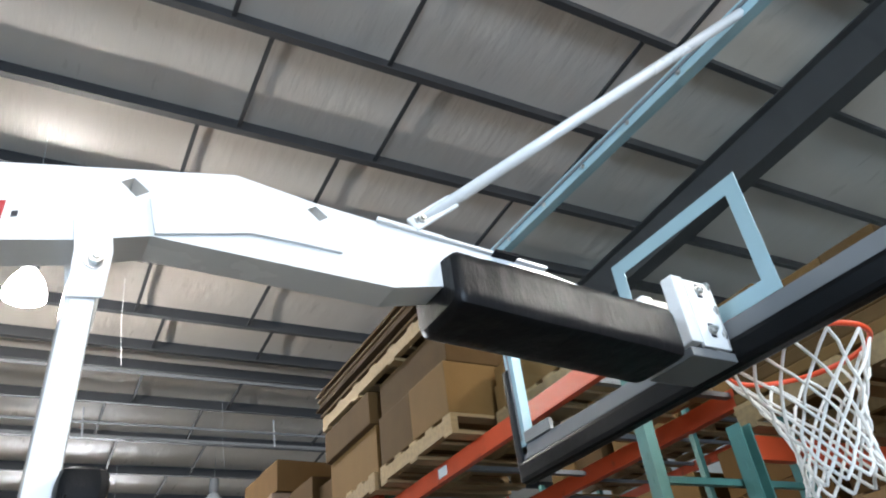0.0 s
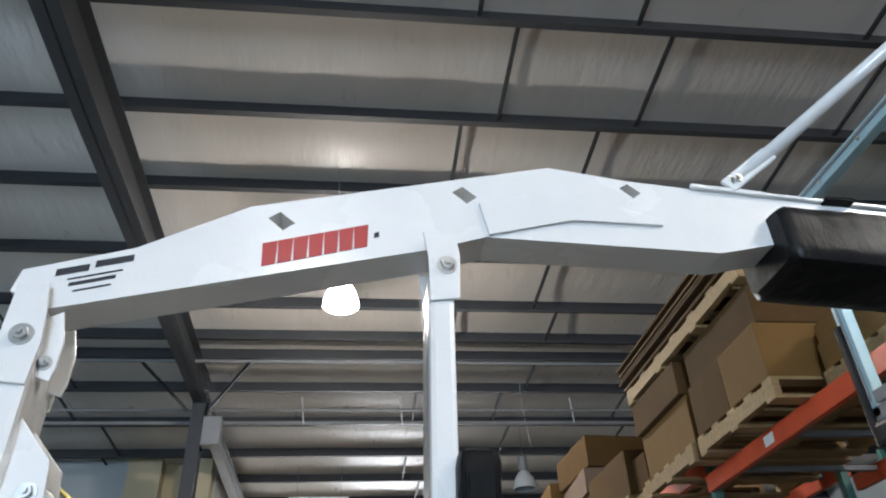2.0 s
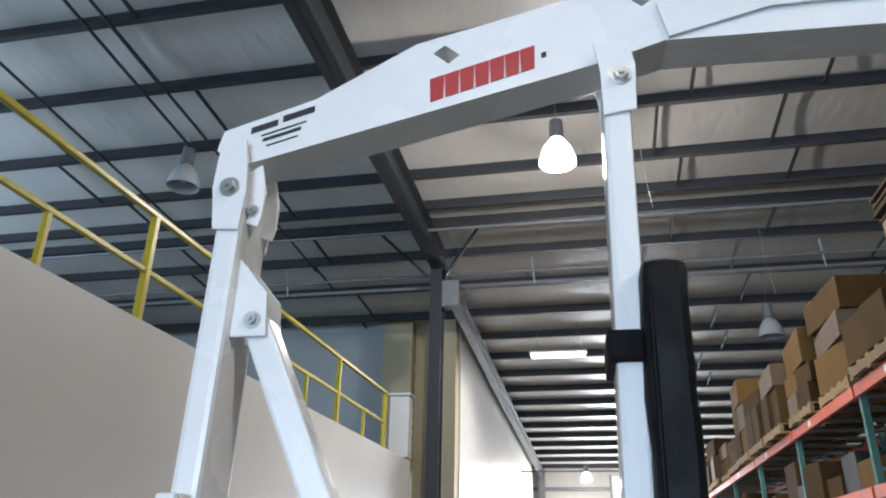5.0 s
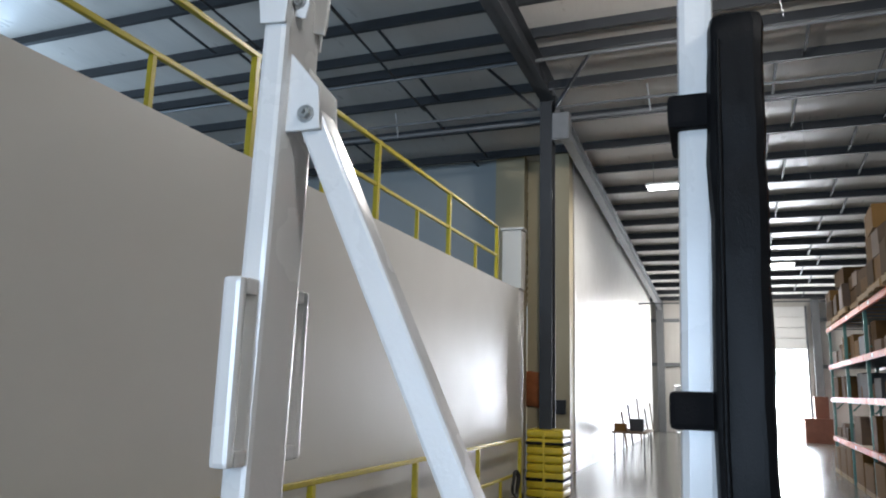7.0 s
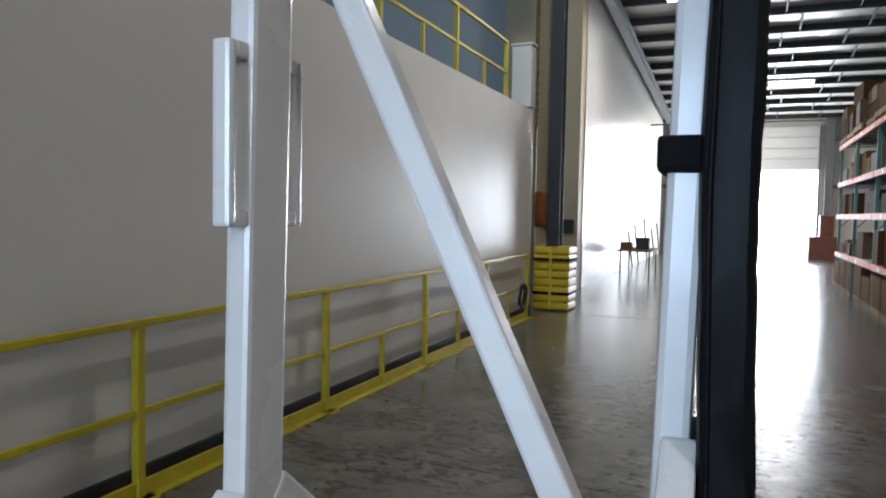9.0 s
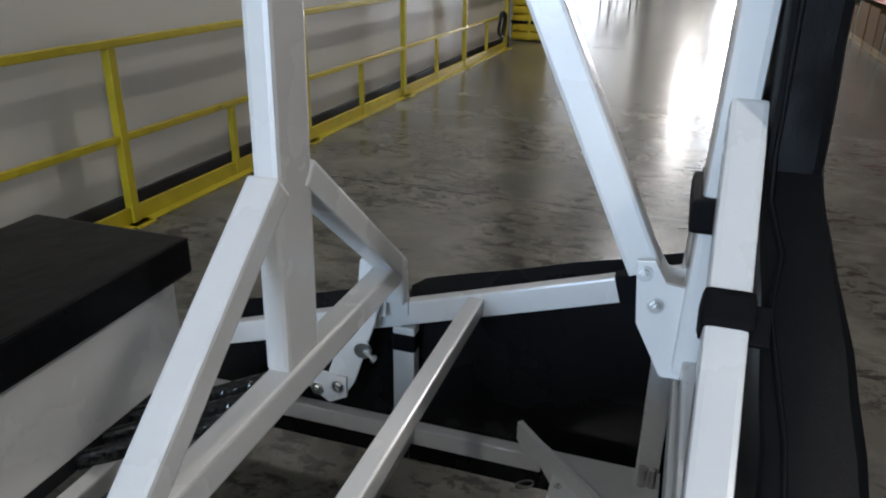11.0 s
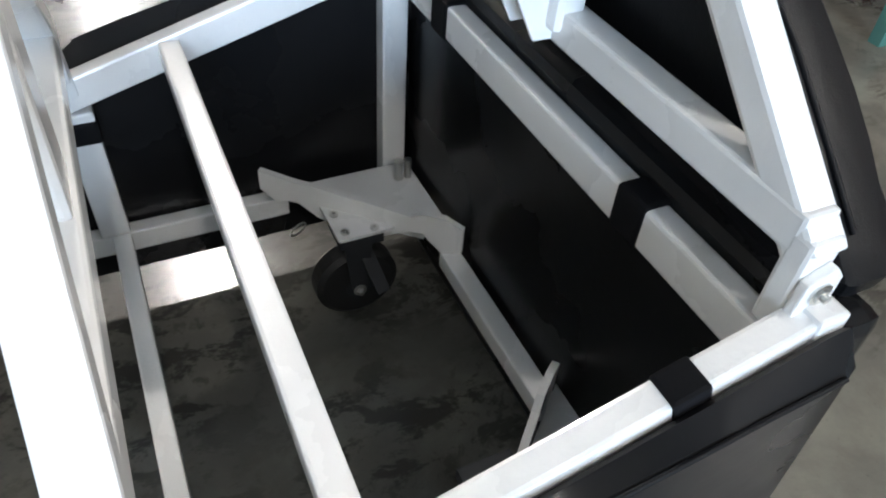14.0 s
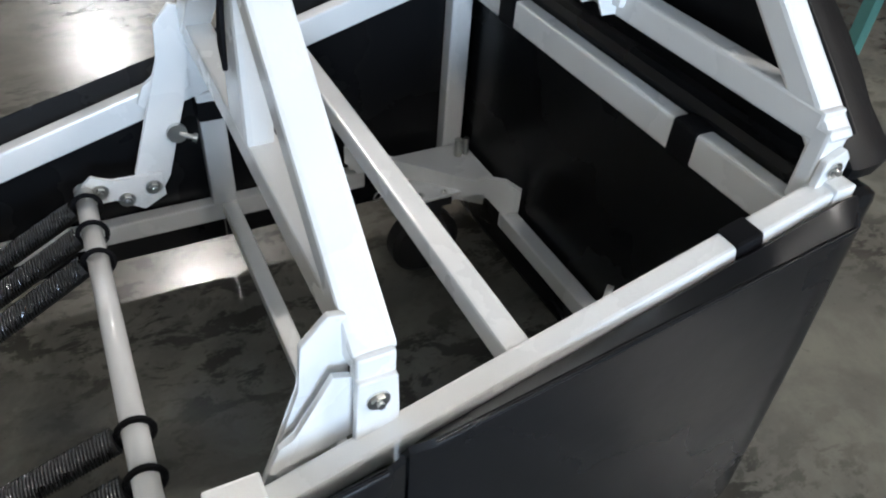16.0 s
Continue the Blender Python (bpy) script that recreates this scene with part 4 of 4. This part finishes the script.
# rear arm: post with two legs and a cross bar
g("rear_column", tube((-0.658, CY, 0.785), (-0.627, CY, 2.50), 0.12, 0.05, (1, 0, 0), bevel=0.011))
g("rear_cross_bar", box((-0.68, CY - 0.515, 0.728), (-0.625, CY + 0.515, 0.79), 0.007))
for s in (-1, 1):
    g("rear_leg", tube((-0.653, CY + s * 0.045, 1.155), (-0.653, CY + s * 0.524, 0.755), 0.055, 0.062, (1, 0, 0), bevel=0.008))
    ya, yb = sorted((CY + s * 0.516, CY + s * 0.547))
    g("leg_end", box((-0.681, ya, 0.652), (-0.627, yb, 0.778), 0.006))
    ya, yb = sorted((CY + s * 0.555, CY + s * 0.541))
    g("hinge_plate", sheet([(-0.69, 0.59), (-0.622, 0.61), (-0.628, 0.74), (-0.683, 0.742)], 'y', ya, yb, 0.003))
    bolt((-0.656, ya if s < 0 else yb, 0.702), (0, s, 0), 0.011, 0.007, goal)
    # gusset and spring link
    ya, yb = sorted((CY + s * 0.502, CY + s * 0.490))
    g("spring_link", sheet([(-0.676, 0.70), (-0.676, 0.815), (-0.70, 0.82), (-0.738, 0.778), (-0.742, 0.70), (-0.845, 0.42), (-0.80, 0.345), (-0.765, 0.40), (-0.70, 0.60)], 'y', ya, yb, 0.003))
    ya, yb = sorted((CY + s * 0.528, CY + s * 0.517))
    g("gusset", sheet([(-0.68, 0.728), (-0.706, 0.738), (-0.76, 0.642), (-0.784, 0.628), (-0.803, 0.585), (-0.79, 0.572), (-0.68, 0.61)], 'y', ya, yb, 0.002))
    ya, yb = sorted((CY + s * 0.488, CY + s * 0.478))
    g("tie_plate", sheet([(-0.985, 0.405), (-0.94, 0.445), (-0.90, 0.42), (-0.785, 0.42), (-0.785, 0.355), (-0.84, 0.325), (-0.90, 0.37), (-0.97, 0.365)], 'y', ya, yb, 0.003))
    for x, z in ((-0.928, 0.40), (-0.81, 0.385), (-0.875, 0.365)):
        bolt((x, ya if s > 0 else yb, z), (0, -s, 0), 0.013, 0.012, goal)
    yl = CY + s * 0.49
    b = rod((-0.733, yl, 0.515), (-0.733, yl - s * 0.012, 0.515), 0.024, seg=14)
    rod((-0.728, yl - s * 0.012, 0.515), (-0.70, yl - s * 0.02, 0.505), 0.006, seg=10, bm=b)
    rod((-0.70, yl - s * 0.02, 0.505), (-0.692, yl - s * 0.022, 0.502), 0.011, seg=12, bm=b)
    g("thumb_screw", b, M_ZINC, "zinc thumb screw")
    # grab handle on the post
    yo = CY + s * 0.112
    ya, yb = sorted((yo, yo - s * 0.022))
    yc, yd = sorted((yo - s * 0.02, CY + s * 0.058))
    bm = box((-0.657, ya, 1.632), (-0.621, yb, 1.94), 0.009)
    box((-0.657, yc, 1.632), (-0.621, yd, 1.66), 0.006, bm=bm)
    box((-0.657, yc, 1.912), (-0.621, yd, 1.94), 0.006, bm=bm)
    g("grab_handle", bm)
g("spring_pipe", rod((-0.963, NY + 0.06, 0.40), (-0.963, FY - 0.07, 0.40), 0.022, seg=18), smooth=True)
for y in (2.03, 1.925, 1.825, 1.36, 1.26, 1.16):
    pts = [(-0.963 + 0.03 * math.cos(a), y + 0.004 * math.sin(a), 0.40 + 0.03 * math.sin(a)) for a in (2 * math.pi * k / 20 for k in range(20))]
    ring = g("spring_hook", path_rod(pts, 0.006, 8, closed=True), M_STRAP, "black hook ring")
    ye, ze = (y - 0.13, 0.272) if y > 1.7 else (y - 0.03, 0.30)
    sp = g("spring", rod((-0.995, y, 0.395), (-1.375, ye, ze), 0.0232, seg=14), M_RUBBER, "black sleeved extension spring")
    n, turns = 1000, 66
    wind = [2 * math.pi * turns * k / n for k in range(n)]
    pts = [(-1.0 - 0.37 * k / n, y + (ye - y) * k / n + 0.0247 * math.cos(a), 0.395 + (ze - 0.395) * k / n + 0.0247 * math.sin(a)) for k, a in enumerate(wind)]
    part("coil", path_rod(pts, 0.0019, 6), M_COIL, sp, "oiled dark steel coil")
g("lanyard", path_rod([(-0.678, 1.592, 1.06), (-0.686, 1.588, 1.0), (-0.690, 1.583, 0.945), (-0.690, 1.592, 0.908), (-0.690, 1.602, 0.945), (-0.686, 1.598, 1.0), (-0.676, 1.595, 1.06)], 0.005, 6), M_STRAP, "black cord")

# front arm: post, two legs and a cross bar, leaning forward a little


def lean(z):
    return 0.084 + 0.022 * (z - 2.0)


g("front_column", tube((lean(0.93), CY, 0.93), (lean(2.66), CY, 2.66), 0.12, 0.05, (1, 0, 0), bevel=0.011))
g("front_cross_bar", box((0.05, CY - 0.528, 0.909), (0.097, CY + 0.528, 0.961), 0.006))
for s in (-1, 1):
    g("front_leg", tube((0.080, CY + s * 0.045, 1.345), (0.075, CY + s * 0.538, 0.910), 0.049, 0.049, (1, 0, 0), bevel=0.008))
    ya, yb = sorted((CY + s * 0.515, CY + s * 0.548))
    g("leg_end", box((0.05, ya, 0.81), (0.096, yb, 0.94), 0.006))
    ya, yb = sorted((CY + s * 0.548, CY + s * 0.562))
    g("hinge_plate", sheet([(0.045, 0.80), (0.10, 0.815), (0.10, 0.895), (0.085, 0.912), (0.05, 0.895)], 'y', ya, yb, 0.003))
    bolt((0.073, ya if s < 0 else yb, 0.879), (0, s, 0), 0.010, 0.006, goal)
    ya, yb = sorted((CY + s * 0.030, CY + s * 0.038))
    g("foot_plate", sheet([(-0.036, 1.105), (-0.008, 1.108), (0.01, 1.072), (0.06, 1.068), (0.062, 0.912), (0.02, 0.912), (-0.026, 1.0)], 'y', ya, yb, 0.002))
    for x, z in ((-0.022, 1.086), (0.0, 1.036)):
        bolt((x, ya if s < 0 else yb, z), (0, s, 0), 0.0085, 0.01, goal)
    b = tube((0.078, CY + s * 0.250, 1.164), (0.078, CY + s * 0.288, 1.1305), 0.058, 0.060, (1, 0, 0), bevel=0.010)
    g("strap", b, M_STRAP, "black hook-and-loop strap")
    bm = tube((0.112, CY + s * 0.252, 1.158), (0.112, CY + s * 0.290, 1.124), 0.010, 0.03, (1, 0, 0), bevel=0.004)
    g("strap_tab", bm, M_STRAP)
for z in (2.138, 1.722, 1.172):
    strap((lean(z) - 0.038, CY - 0.078, z), (0.135, CY + 0.078, z + 0.05))


def pad_half(z):
    if z > 1.28:
        return 0.10
    return 0.10 + (1.28 - max(z, 0.88)) / 0.40 * 0.44 + (0.02 if z < 0.88 else 0)


def pad_front(z):
    """Outer face of the post pad: follows the post, then swings out over the legs."""
    keys = ((0.82, 0.243), (0.95, 0.241), (1.04, 0.238), (1.15, 0.212), (1.25, 0.178), (1.69, 0.169), (2.32, 0.180))
    for (za, xa), (zb, xb) in zip(keys, keys[1:]):
        if z <= zb:
            return xa + (xb - xa) * (z - za) / (zb - za)
    return xb


bm = bmesh.new()
rings = []
for z in [0.83, 0.838, 0.86, 0.88] + [0.92 + 0.04 * k for k in range(7)] + [1.18, 1.20, 1.22, 1.24, 1.26] + [1.28 + 0.04 * k for k in range(25)] + [2.272, 2.29, 2.298]:
    inset = 0.016 if z in (0.83, 2.298) else 0.004 if z in (0.838, 2.29) else 0.0
    h, xf = pad_half(z) - inset, pad_front(z) - inset
    fl = min(1.0, max(0.0, (1.25 - z) / 0.20))
    xb_ = xf - 0.074 - 0.038 * fl + 2 * inset
    c, cx, cy = 0.014, 0.014 + 0.033 * fl, 0.014 + 0.012 * fl
    loop = [(xb_ + c, -h), (xf - cx, -h), (xf - cx * 0.25, -h + cy * 0.4), (xf, -h + cy), (xf, h - cy), (xf - cx * 0.25, h - cy * 0.4), (xf - cx, h), (xb_ + c, h), (xb_ + c * 0.3, h - c * 0.3), (xb_, h - c), (xb_, -h + c), (xb_ + c * 0.3, -h + c * 0.3)]
    ring = []
    for x, y in loop:
        k = 0.0035 * noise.noise(Vector((x * 12, y * 9, z * 6))) + 0.0025 * noise.noise(Vector((x * 5, y * 22, z * 19)))
        ring.append((x + k, CY + y - k * (1 if y < 0 else -1), z))
    rings.append(ring)
add_hull(bm, rings)
g("column_pad", merge(None, bm), M_VINYL, "black vinyl pad on the front post", smooth=True).data.set_sharp_from_angle(angle=radians(24))
for s in (-1, 1):
    pts = [(pad_front(z) - (0.060 if z > 1.15 else 0.085), CY + s * (pad_half(z) + 0.002), z) for z in [0.90 + 0.05 * k for k in range(28)]]
    g("pad_piping", path_rod(pts, 0.004, 6), M_VINYL, "vinyl piping", smooth=True)
# diagonal brace between the arms
g("brace", tube((-0.567, CY, 2.24), (-0.022, CY, 1.08), 0.052, 0.052, (0, 1, 0), bevel=0.007))
for s in (-1, 1):
    ya, yb = sorted((CY + s * 0.028, CY + s * 0.036))
    g("brace_bracket", sheet([(-0.632, 2.21), (-0.632, 2.36), (-0.608, 2.365), (-0.545, 2.291), (-0.538, 2.21)], 'y', ya, yb, 0.003))
    bolt((-0.567, ya if s < 0 else yb, 2.24), (0, s, 0), 0.011, 0.012, goal)
    ya, yb = sorted((CY + s * 0.030, CY + s * 0.038))
    g("boom_tab", sheet([(-0.63, 2.535), (-0.585, 2.56), (-0.572, 2.50), (-0.574, 2.45), (-0.58, 2.425), (-0.625, 2.44)], 'y', ya, yb, 0.003))
    bolt((-0.594, ya if s < 0 else yb, 2.458), (0, s, 0), 0.009, 0.010, goal)
    ya, yb = sorted((CY + s * 0.061, CY + s * 0.067))
    g("rear_cap", sheet([(-0.664, 2.60), (-0.612, 2.604), (-0.603, 2.546), (-0.598, 2.483), (-0.604, 2.408), (-0.657, 2.412), (-0.668, 2.50)], 'y', ya, yb, 0.003))
    bolt((-0.632, ya if s < 0 else yb, 2.498), (0, s, 0), 0.0135, 0.014, goal)
    g("front_cap", sheet([(0.063, 2.75), (0.129, 2.748), (0.137, 2.695), (0.132, 2.597), (0.073, 2.589), (0.073, 2.686)], 'y', ya, yb, 0.003))
    bolt((0.109, ya if s < 0 else yb, 2.670), (0, s, 0), 0.0135, 0.014, goal)
    ya, yb = sorted((CY + s * 0.0455, CY + s * 0.054))
    g("side_plate", sheet([(0.187, 2.84), (0.204, 2.758), (0.389, 2.808), (0.593, 2.802), (0.593, 2.82), (0.389, 2.873), (0.21, 2.855)], 'y', ya, yb, 0.003))

# boom
BN, BF = CY - 0.045, CY + 0.045


def diamond(x, z, r=0.027):
    return [(x - r, z + 0.006), (x + 0.004, z - r * 0.85), (x + r, z - 0.004), (x - 0.004, z + r * 0.85)]


outer = [(-0.614, 2.56), (0.079, 2.72), (0.198, 2.757), (0.262, 2.755), (0.715, 2.741), (0.848, 2.770), (1.57, 2.705), (1.57, 2.80), (1.158, 2.877), (0.87, 2.899), (0.536, 2.928), (0.355, 2.955), (-0.282, 2.808), (-0.486, 2.697), (-0.674, 2.64), (-0.684, 2.595)]
boom = g("boom", outline_solid(outer, [diamond(-0.22, 2.775), diamond(0.159, 2.865), diamond(0.538, 2.90, 0.024)], BN, BF), M_WHITE, "white boxed steel boom with diamond cut-outs")
g("top_rail", tube((0.682, BN - 0.006, 2.918), (0.86, BN - 0.006, 2.904), 0.012, 0.012, bevel=0.003))
# lettering kept as plain blocks
for k in range(7):
    x = -0.250 + k * 0.0295
    z = 2.665 + (x + 0.25) * 0.275
    g("letter_block", sheet([(x, z), (x + 0.0255, z + 0.007), (x + 0.027, z + 0.061), (x - 0.002, z + 0.053)], 'y', BN - 0.002, BN - 0.0005), M_RED, "red block", boom)
g("mark_block", sheet([(-0.034, 2.742), (-0.024, 2.746), (-0.024, 2.758), (-0.034, 2.754)], 'y', BN - 0.002, BN - 0.0005), M_INK, "small grey mark", boom)
for x0, x1, dz, h in ((-0.615, -0.56, 0.0, 0.014), (-0.55, -0.485, 0.004, 0.014), (-0.592, -0.50, -0.014, 0.003), (-0.588, -0.51, -0.028, 0.007), (-0.578, -0.515, -0.042, 0.003)):
    za, zb = 2.632 + (x0 + 0.6) * 0.27 + dz, 2.632 + (x1 + 0.6) * 0.27 + dz
    g("text_bar", sheet([(x0, za), (x1, zb), (x1, zb + h), (x0, za + h)], 'y', BN - 0.002, BN - 0.0005), M_INK, "black bar", boom)
# boom padding
rings = []
for k in range(73):
    f = k / 72
    x = 0.845 + 0.71 * f
    end = 0.012 if k in (0, 72) else 0.004 if k in (1, 71) else 0.0
    sag = -0.062 * (x - 0.845)
    fold = sum(a * math.exp(-((x - c) / w) ** 2) for c, w, a in ((0.90, 0.012, 0.004), (0.965, 0.02, 0.008), (1.02, 0.014, 0.006), (1.16, 0.02, 0.005), (1.25, 0.016, 0.006), (1.40, 0.02, 0.003)))
    ring = []
    for u in range(40):
        a = 2 * math.pi * u / 40
        cy, cz = math.cos(a), math.sin(a)
        m = (abs(cy) ** 9 + abs(cz) ** 9) ** (-1 / 9)
        y, z = (0.10 - end) * cy * m, (0.074 - end) * cz * m
        n3 = noise.noise(Vector((x * 6, y * 9, z * 14)))
        up = max(0.0, min(1.0, 0.5 + z / 0.14))
        out = fold * up * (0.6 + 0.6 * noise.noise(Vector((z * 22, x * 3, 2.0)))) + 0.004 * n3
        ring.append((x, CY + y + (out if y > 0 else -out) * abs(cy), 2.774 + z + sag + 0.003 * n3))
    rings.append(ring)
bm = bmesh.new()
add_hull(bm, rings)
g("boom_pad", merge(None, bm), M_VINYL_SOFT, "wrinkled black vinyl boom pad", smooth=True).data.set_sharp_from_angle(angle=radians(40))
g("pad_slot", box((1.0, CY - 0.07, 2.886), (1.07, CY - 0.02, 2.894)), M_STRAP)
g("top_strip", tube((0.70, CY - 0.03, 2.915), (1.17, CY - 0.03, 2.884), 0.05, 0.008, bevel=0.002))

# backboard
BX = 1.79
bb = g("backboard", box((BX, 0.66, 2.76), (BX + 0.012, 2.54, 3.68)), M_GLASS, "clear glass backboard")
bb.visible_shadow = False
for nm, lo, hi in (("frame_top", (BX - 0.022, 0.63, 3.65), (BX + 0.026, 2.575, 3.712)), ("frame_side", (BX - 0.022, 2.522, 2.76), (BX + 0.026, 2.575, 3.65)), ("frame_side", (BX - 0.022, 0.63, 2.76), (BX + 0.026, 0.683, 3.65))):
    fr = g(nm, box(lo, hi, 0.004), M_FRAME, "blue-grey metal frame", parent=bb)
for k in range(7):
    y = 0.82 + 0.26 * k
    bolt((BX - 0.022, y, 3.672), (-1, 0, 0), 0.007, 0.004, bb)
g("frame_groove", box((BX - 0.026, 0.70, 3.684), (BX - 0.0225, 2.50, 3.697)), M_STEEL_M, parent=bb)
g("frame_groove", box((BX - 0.026, 2.545, 2.82), (BX - 0.0225, 2.553, 3.64)), M_STEEL_M, parent=bb)
g("frame_bottom", box((BX - 0.022, 0.64, 2.745), (BX + 0.026, 2.565, 2.80), 0.005), M_STEEL_M, "grey metal bottom frame", parent=bb)
for y0, y1, z1 in ((2.36, 2.522, 2.845), (0.683, 0.845, 2.845)):
    g("corner_plate", box((BX - 0.03, y0, 2.80), (BX - 0.01, y1, z1), 0.003), M_STEEL_M, parent=bb)
for yy in (2.555, 0.60):
    g("edge_pad", box((BX - 0.03, yy, 2.70), (BX + 0.035, yy + 0.045, 3.13), 0.014), M_VINYL, "black edge pad", parent=bb)
g("edge_pad", box((BX - 0.03, 0.60, 2.665), (BX + 0.035, 2.60, 2.748), 0.018), M_VINYL, "black bottom edge pad", parent=bb)
T0, T1 = CY - 0.285, CY + 0.285
for lo, hi in (((T0, 2.81), (T0 + 0.052, 3.22)), ((T1 - 0.052, 2.81), (T1, 3.22)), ((T0 + 0.052, 3.168), (T1 - 0.052, 3.22)), ((T0 + 0.052, 2.81), (T1 - 0.052, 2.862))):
    g("target_line", box((BX - 0.003, lo[0], lo[1]), (BX - 0.001, hi[0], hi[1])), M_FRAME, "pale target line", parent=bb)
for s in (-1, 1):
    # boom end bracket
    ya, yb = sorted((CY + s * 0.04, CY + s * 0.085))
    bm = box((1.605, ya, 2.72), (1.65, yb, 2.935), 0.004)
    box((1.65, ya, 2.71), (1.762, min(ya, yb) + 0.012, 2.928), 0.003, bm=bm)
    box((1.752, ya, 2.71), (1.764, yb, 2.928), 0.003, bm=bm)
    eb_ = g("end_bracket", bm, M_WHITE, "white slotted end bracket")
    ys = ya if s < 0 else yb
    for z in (2.765, 2.895):
        part("slot", sheet([(1.692, z - 0.022), (1.712, z - 0.022), (1.712, z + 0.022), (1.692, z + 0.022)], 'y', *sorted((ys + s * 0.0005, ys + s * 0.002))), M_STEEL, eb_, "dark slot")
        bolt((1.702, ys + s * 0.002, z), (0, s, 0), 0.011, 0.014, eb_)
    for z in (2.76, 2.84, 2.92):
        bolt((1.752, CY + s * 0.078, z), (-1, 0, 0), 0.011, 0.012, goal)
g("board_rod", rod((0.80, CY - 0.05, 2.94), (BX - 0.02, CY - 0.53, 3.67), 0.0165, seg=14), M_WHITE, "white support rod", smooth=True)
g("rod_clevis", tube((0.775, CY - 0.05, 2.922), (0.88, CY - 0.09, 2.998), 0.012, 0.042, bevel=0.004))
bolt((0.797, CY - 0.058, 2.938), (0, -1, 0), 0.012, 0.012, goal)
g("end_plate", box((1.585, CY - 0.088, 2.672), (1.765, CY + 0.088, 2.70), 0.004), M_STEEL_M, "grey mounting plate")
# rim and net
RXC, RZ, RR = BX + 0.405, 2.79, 0.226
rim = g("rim", path_rod([(RXC + RR * math.cos(a), CY + RR * math.sin(a), RZ) for a in (2 * math.pi * k / 48 for k in range(48))], 0.009, 10, closed=True), M_RIM, "orange steel rim", smooth=True)
part("rim_plate", box((BX + 0.012, CY - 0.09, 2.72), (BX + 0.03, CY + 0.09, 2.87), 0.004), M_RIM, rim, "orange mounting plate")
for s in (-1, 1):
    part("rim_brace", tube((BX + 0.03, CY + s * 0.07, 2.78), (RXC - 0.16, CY + s * 0.15, RZ - 0.008), 0.012, 0.03, bevel=0.003), M_RIM, rim)
N = 12
rows = ((0.0, 0.222), (-0.075, 0.185), (-0.135, 0.155), (-0.19, 0.132), (-0.24, 0.116), (-0.285, 0.108), (-0.33, 0.106), (-0.375, 0.112), (-0.41, 0.118))
bm = bmesh.new()
for d in (1, -1):
    for k in range(N):
        pts = []
        for j, (dz, r) in enumerate(rows):
            a = 2 * math.pi * (k + d * 0.5 * j) / N
            for f in (0.0, 0.5) if j + 1 < len(rows) else (0.0,):
                dz2, r2 = rows[min(j + 1, len(rows) - 1)]
                aa = a + d * f * math.pi / N
                rr = r + (r2 - r) * f + 0.006 * math.sin(5 * k + 3 * j)
                pts.append((RXC + rr * math.cos(aa), CY + rr * math.sin(aa), RZ - 0.012 + dz + (dz2 - dz) * f))
        path_rod(pts, 0.0054, 6, bm=bm)
part("net", bm, M_NET, rim, "white knotted cord net")
